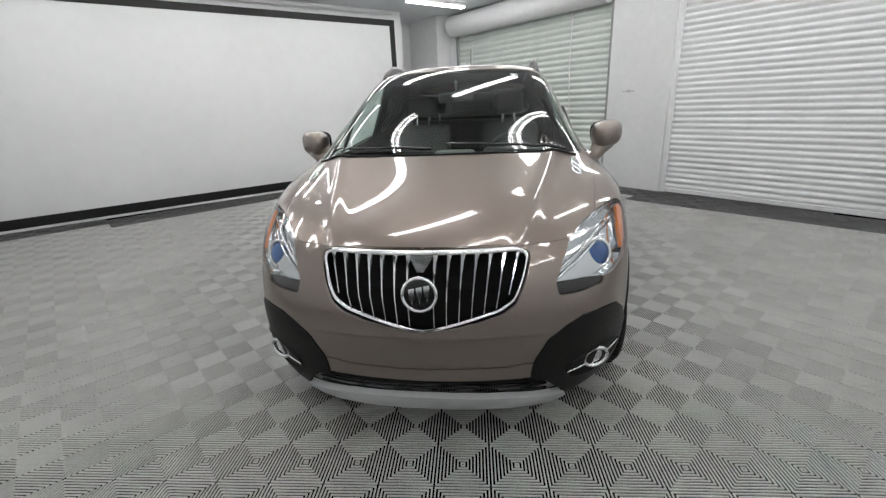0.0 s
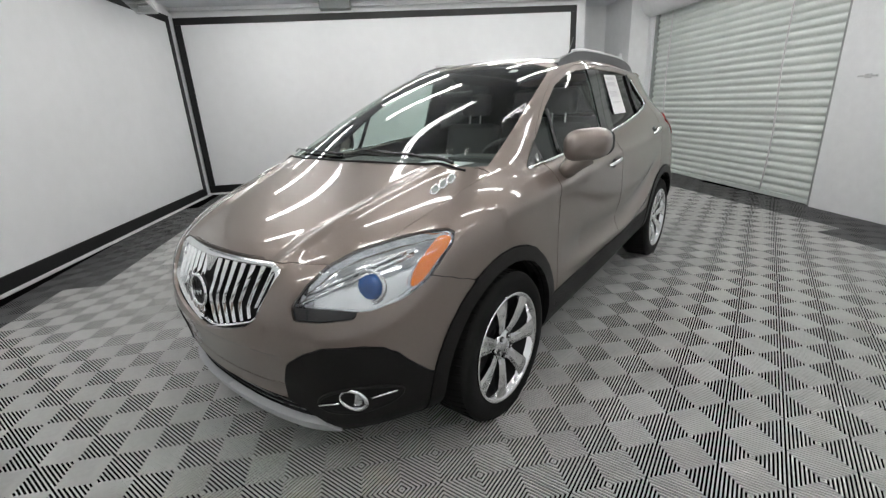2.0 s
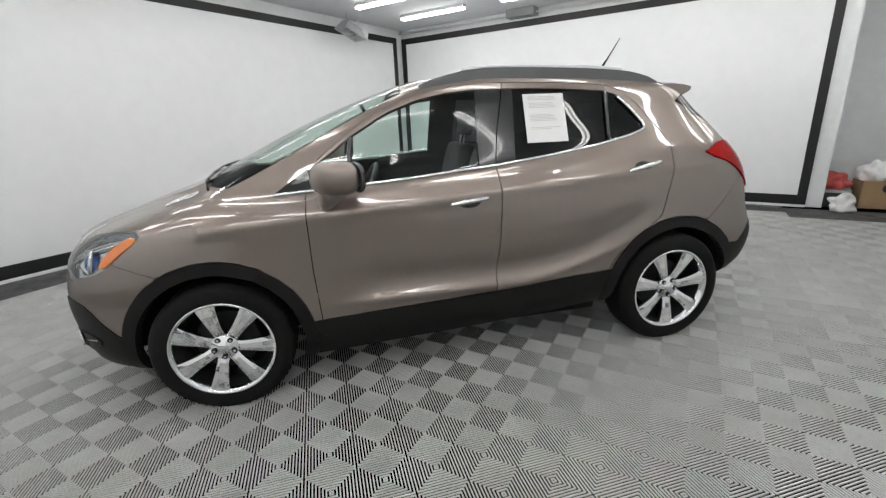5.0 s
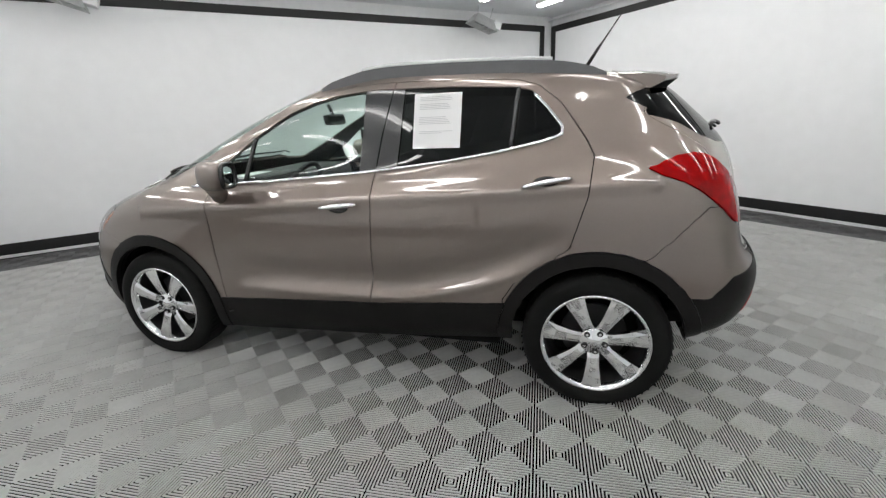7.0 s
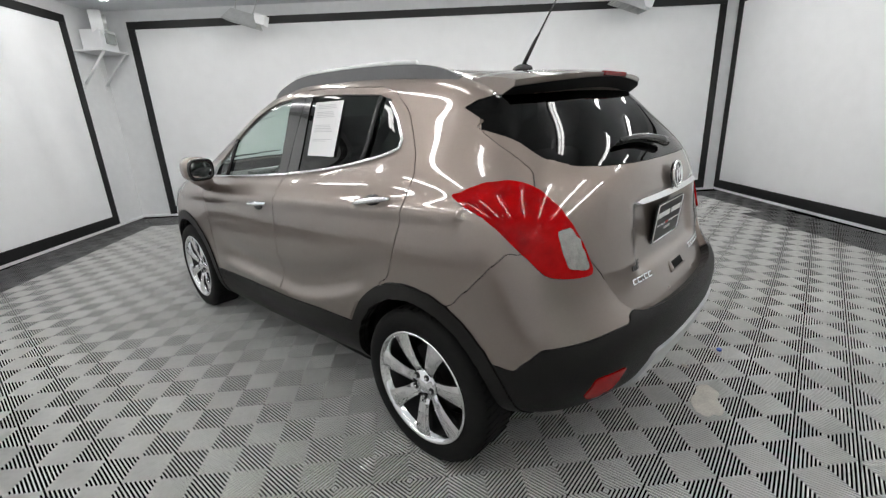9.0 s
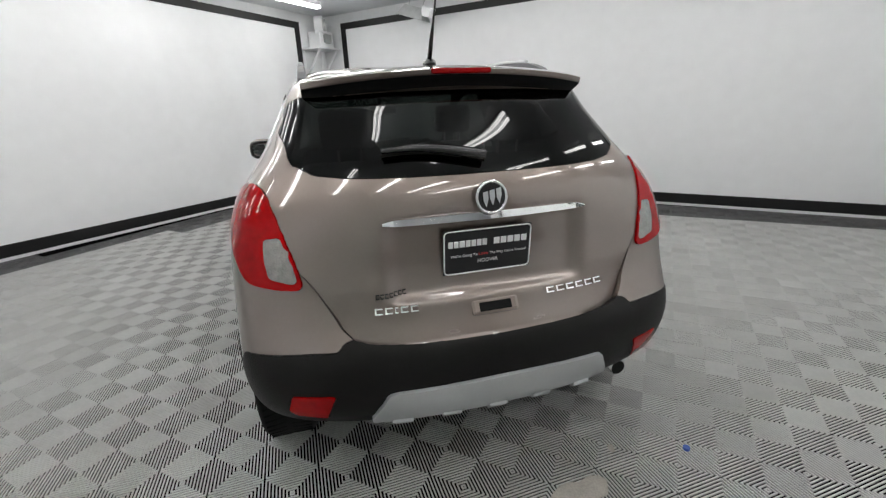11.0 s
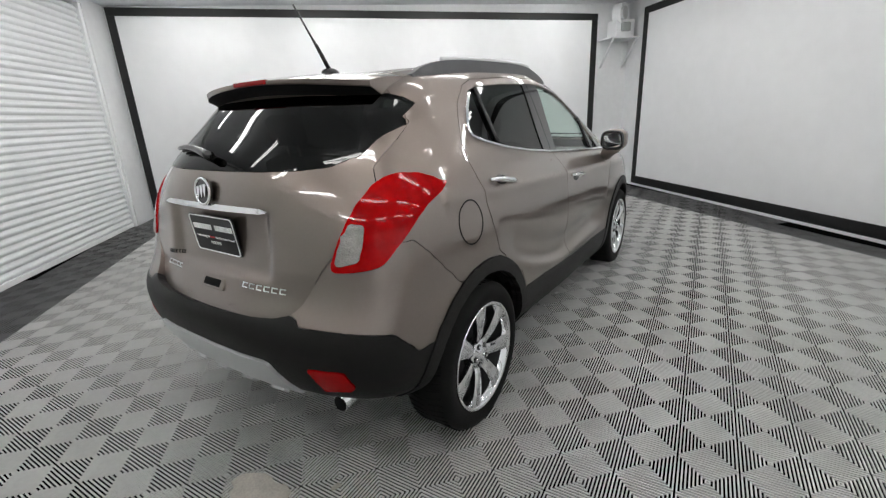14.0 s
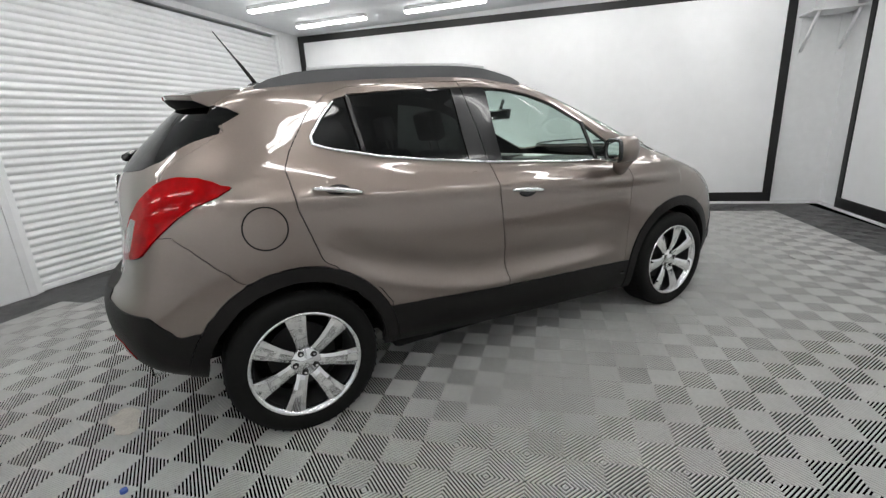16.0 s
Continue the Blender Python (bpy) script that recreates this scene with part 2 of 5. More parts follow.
# ---- fluorescent fittings on the ceiling ----
def strip_light(m):
    e = empty("strip_light", m, "white ceiling batten with two lit fluorescent tubes", "ceiling light", "fluorescent strips")
    bm = bmesh.new()
    bm_box(bm, -0.61, -0.055, -0.05, 0.61, 0.055, 0, 0.008)
    part("batten", bm, WALL, e)
    for y in (-0.032, 0.032):
        tube("tube", [(-0.6, y, -0.068), (0.6, y, -0.068)], 0.016, TUBE, e, "glowing fluorescent tube", 10)
    return e


first = None
for y in (-3.65, -2.55, -1.45, -0.35, 0.75, 1.85, 2.95, 4.05):
    for x in (-2.65, -0.8, 1.05, 2.9):
        m = pose(x, y, H)
        first = copy_thing(first, m) if first else strip_light(m)


# ---- hanging heaters, corner bracket, pipe ----
def heater(m):
    e = empty("hanging_heater", m, "dull steel radiant heater hung from the ceiling", "heater", "hanging heaters")
    bm = bmesh.new()
    vs = [(-0.24, -0.13, 0.0), (0.24, -0.13, 0.0), (0.24, 0.13, 0.0), (-0.24, 0.13, 0.0), (-0.15, -0.07, 0.16), (0.15, -0.07, 0.16), (0.15, 0.07, 0.16), (-0.15, 0.07, 0.16)]
    V = [bm.verts.new(v) for v in vs]
    for f in ((0, 1, 5, 4), (1, 2, 6, 5), (2, 3, 7, 6), (3, 0, 4, 7), (4, 5, 6, 7)):
        bm.faces.new([V[i] for i in f])
    hood = part("reflector_hood", bm, STEEL, e)
    hood.modifiers.new("thickness", "SOLIDIFY").thickness = 0.006
    box("burner", (-0.14, -0.06, 0.05), (0.14, 0.06, 0.1), GREY_STEEL, e, 0.01)
    for k in range(5):
        box("grille_bar", (-0.2 + k * 0.1 - 0.005, -0.125, 0.002), (-0.2 + k * 0.1 + 0.005, 0.125, 0.01), STEEL, e)
    box("control_box", (0.17, -0.08, 0.06), (0.32, 0.08, 0.19), WALL, e, 0.008)
    for x in (-0.12, 0.12):
        tube("hanger", [(x, 0, 0.16), (x * 1.2, 0.02, 0.36)], 0.006, STEEL, e)
    return e


h1 = heater(pose(X0 + 0.42, -2.15, H - 0.33, 0, 18, 90))
copy_thing(h1, pose(X0 + 0.42, 3.25, H - 0.33, 0, 18, 90))

e = empty("wall_bracket", pose(-3.83, Y0, 2.46), "white steel shelf bracket high on the wall", "bracket")
box("shelf", (-0.27, 0, 0), (0.27, 0.42, 0.025), WALL, e, 0.003)
for x in (-0.22, 0.2):
    tube("strut", [(x, 0.38, 0), (x, 0.01, -0.42)], 0.018, WALL, e)
    box("wall_plate", (x - 0.025, 0, -0.5), (x + 0.025, 0.012, 0), WALL, e, 0.002)
e = empty("blower", pose(-3.83, Y0 + 0.2, 2.487), "white blower unit standing on the wall bracket", "blower")
box("motor_box", (-0.2, -0.14, 0), (0.14, 0.14, 0.27), WALL, e, 0.015)
bm = bmesh.new()
bmesh.ops.create_cone(bm, cap_ends=True, segments=32, radius1=0.17, radius2=0.17, depth=0.14, matrix=pose(0.02, 0.05, 0.36, 90, 0, 35))
part("fan_scroll", bm, WALL, e)
bm = bmesh.new()
bmesh.ops.create_cone(bm, cap_ends=True, segments=24, radius1=0.1, radius2=0.085, depth=0.16, matrix=pose(0.06, 0.12, 0.36, 90, 0, 35))
part("inlet", bm, STEEL, e, "grey steel fan inlet")
box("valve", (-0.1, 0.14, 0.08), (0.06, 0.2, 0.22), GREY_STEEL, e, 0.02, "dark valve block")
tagged(tube("ceiling_pipe", [(X0 + 0.02, Y1 - 0.12, 2.98), (2.6, Y1 - 0.12, 2.98)], 0.012, WALL), "thin white pipe along the top of the wall", "pipe")
tagged(box("duct_box", (-1.75, Y1 - 0.22, 2.935), (-1.25, Y1 - 0.002, H), GREY_STEEL, None, 0.01), "grey duct box under the ceiling", "duct")


# ---- the recess with its clutter ----
e = empty("door_1", pose(3.72, Y1 + 0.25, 0), "closed white side door in the recess", "door", kind="structure")
box("leaf", (-0.035, 0.02, 0), (-0.004, 0.68, 2.02), WALL, e, 0.003)
box("head_trim", (-0.06, -0.02, 2.02), (0, 0.72, 2.1), WALL, e, 0.003)
e = empty("cardboard_box", pose(3.42, Y1 + 0.32, 0, 0, 0, 8), "brown cardboard box with a round dark hole", "box")
box("carton", (-0.2, -0.18, 0), (0.2, 0.18, 0.36), CARD, e, 0.006)
bm = bmesh.new()
bmesh.ops.create_cone(bm, cap_ends=True, segments=20, radius1=0.055, radius2=0.055, depth=0.01, matrix=pose(0.06, -0.183, 0.27, 90))
part("hole", bm, DARK_PLASTIC, e, "dark round opening")
for k, (dx, dy, s, mt, lab, z) in enumerate(((0.0, 0, 0.17, CLOTH_WHITE, "crumpled white cloth on the cardboard box", 0.36), (0.2, -0.02, 0.11, CLOTH_RED, "crumpled red cloth lying on the box", 0.36), (-0.42, -0.1, 0.16, CLOTH_RED, "red folded cloth on the tool case", 0.24), (-0.34, -0.42, 0.15, CLOTH_WHITE, "white crumpled rag on the floor", 0.0))):
    bm = bmesh.new()
    bmesh.ops.create_icosphere(bm, subdivisions=4, radius=s)
    for v in bm.verts:
        v.co *= 1 + 0.45 * noise.noise(v.co * 11 + Vector((k, 0, 0)))
        v.co.z = max(0, v.co.z * 0.9 + s * 0.55)
    ob = part("rag", bm, mt, None, smooth=True)
    ob.location = (3.38 + dx, Y1 + 0.3 + dy, z)
    tagged(ob, lab, "cloth", "rags in the recess")
e = empty("tool_case", pose(3.0, Y1 + 0.2, 0, 0, 0, -5), "black plastic tool case on the floor", "case")
box("case_body", (-0.14, -0.14, 0), (0.15, 0.14, 0.2), DARK_PLASTIC, e, 0.015)
box("case_lid", (-0.145, -0.145, 0.2), (0.155, 0.145, 0.24), GREY_STEEL, e, 0.01)
tube("case_handle", [(-0.05, -0.14, 0.1), (-0.05, -0.17, 0.12), (0.06, -0.17, 0.12), (0.06, -0.14, 0.1)], 0.008, DARK_PLASTIC, e)

# ---- the car: built in its own axes (x to its left, nose towards -y), then turned in the bay ----
PAINT = mat("bronze_grey_metallic_paint", (0.240, 0.196, 0.169), 0.36, metal=0.85, coat=1.0, coat_rough=0.012, spread=0.03, scale=90)
PAINT.node_tree.nodes["Principled BSDF"].inputs["Coat IOR"].default_value = 1.8
CLAD = mat("black_grained_plastic", (0.0095, 0.0088, 0.0085), 0.46, spread=0.15, scale=20, bump=0.12, bump_scale=400, spec=0.22)
GLOSS_BLACK = mat("gloss_black_plastic", (0.012, 0.012, 0.013), 0.18, coat=0.4)
SHELL = mat("dark_inner_shell", (0.006, 0.006, 0.006), 0.8, spec=0.2)
CHROME = mat("bright_chrome", (0.88, 0.89, 0.90), 0.06, metal=1.0)
SATIN = mat("satin_silver_paint", (0.58, 0.59, 0.60), 0.36, metal=0.25, spread=0.03, scale=10)
RIM = mat("polished_wheel_chrome", (0.86, 0.87, 0.88), 0.07, metal=1.0, spread=0.04, scale=25, bump=0.05, bump_scale=25)
DARK_METAL = mat("dark_grey_cast_metal", (0.045, 0.045, 0.047), 0.5, metal=0.6, spread=0.15, scale=20)
RUBBER = mat("tyre_rubber", (0.0075, 0.0075, 0.0072), 0.7, spec=0.2, spread=0.2, scale=30, bump=0.1, bump_scale=150)
GLASS_CLEAR = glass_mat("light_green_glass", (0.80, 0.90, 0.86))
GLASS_DARK = glass_mat("dark_privacy_glass", (0.026, 0.029, 0.028))
LENS_CLEAR = glass_mat("clear_lamp_lens", (0.93, 0.95, 0.96), 0.01)
LENS_RED = mat("red_lamp_lens", (0.37, 0.0005, 0.0015), 0.05, coat=0.3, coat_rough=0.01, spec=0.10, spread=0.35, scale=3, bump=0.03, bump_scale=16)
LENS_RED_DARK = mat("deep_red_lamp_strip", (0.24, 0.002, 0.003), 0.2, coat=0.3, spec=0.1)
LENS_AMBER = mat("amber_reflector", (0.80, 0.20, 0.02), 0.15, coat=1.0, bump=0.2, bump_scale=160)
LENS_WHITE = mat("clear_reversing_lens", (0.33, 0.315, 0.30), 0.15, metal=0.3, coat=0.8, spread=0.3, scale=40, bump=0.5, bump_scale=140)
REFLECTOR = mat("silvered_reflector", (0.76, 0.77, 0.78), 0.08, metal=1.0, spread=0.12, scale=20, bump=0.10, bump_scale=25)
BLUE_LENS = mat("blue_projector_lens", (0.02, 0.09, 0.30), 0.03, coat=1.0, spread=0.45, scale=22)
SEAT_DARK = mat("dark_leather", (0.035, 0.034, 0.035), 0.5, spread=0.1, scale=30, bump=0.1, bump_scale=200)
SEAT_GREY = mat("grey_trim", (0.16, 0.16, 0.155), 0.65, spread=0.08, scale=20)
PAPER = mat("white_paper", (0.80, 0.80, 0.80), 0.7)
INK = mat("grey_print", (0.55, 0.55, 0.56), 0.7)
WHITE_INK = mat("white_lettering", (0.85, 0.85, 0.85), 0.5)
RED_INK = mat("red_lettering", (0.65, 0.02, 0.03), 0.5)
PLATE_BLACK = mat("black_plate_plastic", (0.012, 0.012, 0.014), 0.3)

MIRROR = mat("mirror_silver", (0.85, 0.86, 0.87), 0.02, metal=1.0)
GREY_RAIL = mat("grey_rail_plastic", (0.10, 0.10, 0.105), 0.45, spread=0.08, scale=15)

CAR_TURN = -44.6
import collections
car = empty("car", pose(0, 0, 0, 0, 0, CAR_TURN), "bronze-grey compact SUV with black cladding parked on tiles", "car")


def ring(xs, ys, zs):
    return np.array([xs, ys, zs], float).T


# control loops of the body from the sill up to the roof, half a car each, nose centre to tail centre
SIDE_Y = (-1.28, -0.80, -0.30, 0.20, 0.75, 1.28)
CAGE = [
    ring((0, .34, .54, .70, .80, .80, .80, .80, .80, .80, .76, .60, .31, 0), (-2.05, -2.02, -1.93, -1.70, *SIDE_Y, 1.67, 1.89, 1.98, 2.0),
         (.19, .195, .20, .21, .21, .21, .23, .25, .29, .33, .35, .38, .39, .39)),
    ring((0, .36, .61, .79, .86, .845, .845, .85, .855, .865, .825, .66, .34, 0), (-2.10, -2.07, -1.95, -1.71, *SIDE_Y, 1.74, 1.95, 2.04, 2.06),
         (.27, .275, .28, .29, .30, .30, .315, .33, .37, .41, .43, .45, .45, .45)),
    ring((0, .36, .64, .815, .878, .866, .866, .87, .874, .882, .848, .69, .35, 0), (-2.125, -2.09, -1.975, -1.72, *SIDE_Y, 1.77, 1.985, 2.085, 2.105),
         (.42, .42, .42, .43, .46, .44, .45, .46, .49, .51, .54, .56, .56, .56)),
    ring((0, .37, .645, .82, .88, .868, .866, .87, .876, .884, .85, .695, .35, 0), (-2.155, -2.115, -1.985, -1.72, *SIDE_Y, 1.775, 1.985, 2.09, 2.11),
         (.58, .58, .58, .60, .63, .61, .62, .63, .645, .66, .66, .675, .69, .69)),
    ring((0, .375, .64, .815, .872, .872, .868, .87, .876, .875, .84, .665, .33, 0), (-2.135, -2.085, -1.94, -1.69, *SIDE_Y, 1.755, 1.925, 2.015, 2.03),
         (.745, .745, .75, .77, .80, .80, .80, .81, .83, .85, .83, .79, .785, .785)),
    ring((0, .375, .62, .795, .852, .872, .862, .858, .858, .85, .828, .64, .325, 0), (-2.055, -2.01, -1.86, -1.60, *SIDE_Y, 1.735, 1.895, 1.965, 1.975),
         (.845, .848, .872, .915, .955, .965, .97, .985, 1.01, 1.03, .98, .93, .92, .92)),
    ring((0, .37, .58, .71, .79, .82, .812, .808, .806, .80, .785, .635, .33, 0), (-1.87, -1.83, -1.69, -1.49, -1.26, *SIDE_Y[1:], 1.67, 1.845, 1.95, 1.965),
         (.945, .952, .975, 1.005, 1.035, 1.045, 1.065, 1.085, 1.13, 1.17, 1.13, 1.08, 1.08, 1.085)),
    ring((0, .36, .56, .66, .715, .752, .755, .752, .742, .725, .672, .565, .31, 0), (-1.36, -1.33, -1.27, -1.20, -1.10, -.86, -.30, .20, .75, 1.22, 1.56, 1.765, 1.895, 1.915),
         (1.128, 1.126, 1.122, 1.115, 1.108, 1.10, 1.125, 1.155, 1.215, 1.285, 1.285, 1.235, 1.225, 1.225)),
    ring((0, .33, .50, .59, .625, .660, .675, .672, .664, .645, .615, .515, .285, 0), (-.82, -.80, -.77, -.73, -.68, -.54, -.20, .20, .75, 1.18, 1.42, 1.60, 1.735, 1.76),
         (1.385, 1.38, 1.365, 1.345, 1.335, 1.335, 1.365, 1.385, 1.405, 1.42, 1.42, 1.385, 1.375, 1.375)),
    ring((0, .30, .445, .525, .555, .572, .588, .594, .59, .575, .558, .47, .27, 0), (-.25, -.24, -.22, -.19, -.15, -.05, .07, .25, .75, 1.13, 1.33, 1.46, 1.55, 1.575),
         (1.588, 1.583, 1.572, 1.560, 1.556, 1.556, 1.560, 1.566, 1.560, 1.545, 1.530, 1.510, 1.512, 1.515)),
    ring((0, .17, .27, .33, .37, .40, .42, .43, .425, .40, .37, .29, .16, 0), (.02, .02, .03, .05, .08, .13, .2, .35, .75, 1.02, 1.15, 1.25, 1.32, 1.34),
         (1.628, 1.626, 1.622, 1.618, 1.615, 1.616, 1.620, 1.624, 1.618, 1.604, 1.592, 1.580, 1.580, 1.580)),
    ring((0,) * 14, (.30, .31, .32, .33, .34, .36, .39, .45, .70, .90, .98, 1.03, 1.06, 1.08),
         (1.642, 1.642, 1.642, 1.642, 1.642, 1.642, 1.642, 1.642, 1.634, 1.620, 1.614, 1.610, 1.608, 1.606)),
]
def tail(y):
    """The tail overhang behind the rear axle, drawn in a little."""
    return 1.5 + (y - 1.5) * 0.90 if y > 1.5 else y


NET = np.stack(CAGE)                                   # rings x columns x 3
NET[:10, :, 1] = np.vectorize(tail)(NET[:10, :, 1])


def cubic(net, t, axis):
    """Catmull-Rom through the control points at parameters t along an axis."""
    net = np.moveaxis(net, axis, 0)
    n = len(net)
    i = np.clip(np.floor(t).astype(int), 0, n - 2)
    f = (t - i).reshape((-1,) + (1,) * (net.ndim - 1))
    p0, p1, p2, p3 = net[np.maximum(i - 1, 0)], net[i], net[i + 1], net[np.minimum(i + 2, n - 1)]
    first, last = (i == 0), (i == n - 2)
    p0 = np.where(first.reshape(f.shape), 2 * p1 - p2, p0)
    p3 = np.where(last.reshape(f.shape), 2 * p2 - p1, p3)
    out = 0.5 * (2 * p1 + (p2 - p0) * f + (2 * p0 - 5 * p1 + 4 * p2 - p3) * f ** 2 + (3 * p1 - p0 - 3 * p2 + p3) * f ** 3)
    return np.moveaxis(out, 0, axis)


# mirror one column past the nose and the tail, so that the surface crosses the middle smoothly
flip = np.array([-1, 1, 1])
FULL = np.concatenate([NET[:, 1:2] * flip, NET, NET[:, -2:-1] * flip], axis=1)
SUB_U, SUB_V = 34, 24
tu = 1 + np.linspace(0, 13, 13 * SUB_U + 1)
tv = np.linspace(0, 10.999, 11 * SUB_V + 1)
dense = cubic(cubic(FULL, tu, 1), tv, 0)               # V x U x 3
NV, NU = dense.shape[:2]


def blur(A, sigma, axis, odd_x):
    """Gaussian fairing along one axis; the car's middle is mirrored, other ends run on straight."""
    A = np.moveaxis(A, axis, 0)
    r = int(3 * sigma)
    w = np.exp(-0.5 * (np.arange(-r, r + 1) / sigma) ** 2)
    w /= w.sum()
    lo, hi = A[1:r + 1][::-1], A[-r - 1:-1][::-1]
    lo, hi = (lo * flip, hi * flip) if odd_x else (2 * A[0] - lo, 2 * A[-1] - hi)
    E = np.concatenate([lo, A, hi])
    return np.moveaxis(sum(wk * E[k:k + len(A)] for k, wk in enumerate(w)), 0, axis)


fair = lambda A: blur(blur(A, 0.38 * SUB_U, 1, True), 0.34 * SUB_V, 0, False)
smooth_ = fair(dense)
dense = smooth_ + fair(dense - smooth_)
dense[:, 0, 0] = dense[:, -1, 0] = 0
dense[..., 0] = np.maximum(dense[..., 0], 0)


def circle(cy, cz, r, n=40, a0=-60, a1=240):
    return [(cy + r * math.cos(radians(a)), cz + r * math.sin(radians(a))) for a in np.linspace(a0, a1, n)]


AX_F, AX_R, AX_Z = -1.2775, 1.2775, 0.335
ARCH, FLARE = 0.392, 0.458
DOOR_MID = [(.150, .30), (.150, .47), (.178, .75), (.190, .97), (.190, 1.13), (.215, 1.3), (.27, 1.53), (.285, 1.60)]
DLO = [(-.945, 1.070), (-.40, 1.098), (.19, 1.143), (.55, 1.183), (.80, 1.22), (1.0, 1.262), (1.095, 1.290), (1.098, 1.325), (1.03, 1.41), (.955, 1.485), (.88, 1.506), (.60, 1.524), (.20, 1.534), (-.02, 1.522), (-.20, 1.487), (-.36, 1.432), (-.55, 1.325), (-.72, 1.205)]
DOORS_OUT = [(-.775, .30), (-.785, .43), (-.80, .70), (-.80, 1.0), (-.79, 1.09), (-.72, 1.225), (-.55, 1.352), (-.36, 1.46), (-.20, 1.515), (0.0, 1.553), (.20, 1.566), (.60, 1.557), (.88, 1.54), (.985, 1.512), (1.09, 1.425), (1.20, 1.27), (1.235, 1.20), (1.215, 1.03), (1.145, .80), (1.0, .70), (.90, .62), (.835, .515), (.80, .30)]
SILL = [(-.95, .1), (-.95, .405), (-.78, .425), (.15, .466), (.835, .515), (.95, .52), (.95, .1)]
TAIL_LAMP = [(.640, 1.145), (.72, 1.170), (.80, 1.190), (.90, 1.198), (.97, 1.189), (1.03, 1.168), (1.105, 1.118), (1.165, 1.058), (1.213, .998), (1.25, .935), (1.262, .905), (1.245, .893), (1.174, .895), (1.07, .908), (1.02, .920), (.961, .959), (.90, 1.003), (.827, 1.055), (.765, 1.090), (.685, 1.118)]
REAR_BLACK = [(1.56, .60), (1.68, .594), (1.755, .590), (1.81, .640), (1.855, .686), (1.92, .698), (2.02, .712), (2.3, .72), (2.3, .1), (1.56, .1)]
REAR_SHELF = [(-.1, .74), (.30, .745), (.44, .745), (.50, .738), (.53, .715), (.53, .60), (-.1, .60)]
REAR_GLASS_SIDE = [(1.36, 1.435), (1.41, 1.461), (1.50, 1.485), (1.70, 1.50), (1.80, 1.40), (1.80, 1.30), (1.714, 1.256), (1.598, 1.317), (1.50, 1.364), (1.42, 1.404)]
REAR_GLASS = [(-.1, 1.218), (.30, 1.220), (.45, 1.223), (.536, 1.231), (.595, 1.258), (.62, 1.315), (.65, 1.36), (.65, 1.42), (.60, 1.475), (.45, 1.472), (.27, 1.48), (-.1, 1.483)]
GATE = [(-.1, .716), (.30, .722), (.43, .730), (.485, .746), (.515, .785), (.545, .84), (.575, .893), (.62, .95), (.67, 1.05), (.70, 1.17), (.665, 1.22), (.66, 1.31), (.62, 1.49), (.40, 1.545), (-.1, 1.56)]
SKID = [(-.1, .574), (.34, .566), (.385, .56), (.445, .45), (.44, .40), (-.1, .39)]
REFLECT = [(.55, .566), (.685, .566), (.705, .495), (.68, .472), (.585, .460)]
GRILLE = [(-.1, .868), (.35, .867), (.380, .857), (.388, .835), (.368, .76), (.338, .69), (.29, .655), (.15, .612), (-.1, .572)]
HEAD_LAMP = [(-1.57, .748), (-1.50, .805), (-1.40, .862), (-1.30, .893), (-1.21, .912), (-1.04, .934), (-.885, .945), (-.775, .943), (-.745, .927), (-.765, .895), (-.84, .84), (-.93, .785), (-1.05, .750), (-1.17, .730), (-1.25, .727), (-1.36, .740)]
LAMP_NOTCH = [(-1.57, .748), (-1.36, .740), (-1.25, .727), (-1.28, .706), (-1.44, .698), (-1.56, .703)]
FRONT_BLACK = [(.40, .40), (.41, .45), (.455, .54), (.52, .585), (.585, .612), (.69, .612), (.735, .600), (.765, .565), (.79, .51), (.81, .45), (.835, .40), (.9, .38), (1.0, .37), (1.0, .05), (.40, .05)]
FRONT_CHIN = [(-.1, .412), (.30, .42), (.40, .438), (.425, .40), (.40, .365), (-.1, .357)]
INTAKE = [(-.1, .357), (.40, .365), (.45, .345), (.50, .30), (.525, .262), (-.1, .262)]
LIP = [(-.1, .295), (.30, .288), (.525, .268), (.54, .225), (.52, .200), (-.1, .215)]
HOOD = [(-.1, -2.3), (.40, -2.06), (.60, -1.90), (.655, -1.76), (.695, -1.55), (.722, -1.30), (.728, -1.185), (.64, -1.235), (.56, -1.285), (.36, -1.345), (-.1, -1.375)]
SCREEN = [(-.1, -1.375), (.36, -1.345), (.56, -1.285), (.64, -1.235), (.70, -1.165), (.652, -.83), (.582, -.40), (.552, -.268), (.46, -.262), (.30, -.275), (-.1, -.285)]

AMBER = [(-.764, .922), (-.778, .896), (-.935, .798), (-.995, .780), (-.975, .835), (-.905, .888), (-.83, .928)]
REVERSE = [(1.085, 1.045), (1.15, 1.052), (1.195, 1.012), (1.222, .965), (1.244, .918), (1.225, .912), (1.13, .930), (1.10, .985)]
REAR_BLACK, REAR_GLASS_SIDE = ([(tail(y), z) for y, z in q] for q in (REAR_BLACK, REAR_GLASS_SIDE))
FRONT_SEAM, REAR_SEAM = [(-1.82, .857), (-1.46, .720)], [(1.48, .765), (1.69, .985)]
# projections: two world axes, or (along the tail corner, z), (along the nose corner, z)
TAIL_AX, NOSE_AX = "tail", "nose"


def project(p, ax):
    if ax == TAIL_AX:
        return np.stack([p[..., 1] - p[..., 0], p[..., 2]], -1)
    if ax == NOSE_AX:
        return np.stack([p[..., 0] + p[..., 1], p[..., 2]], -1)
    return p[..., list(ax)]


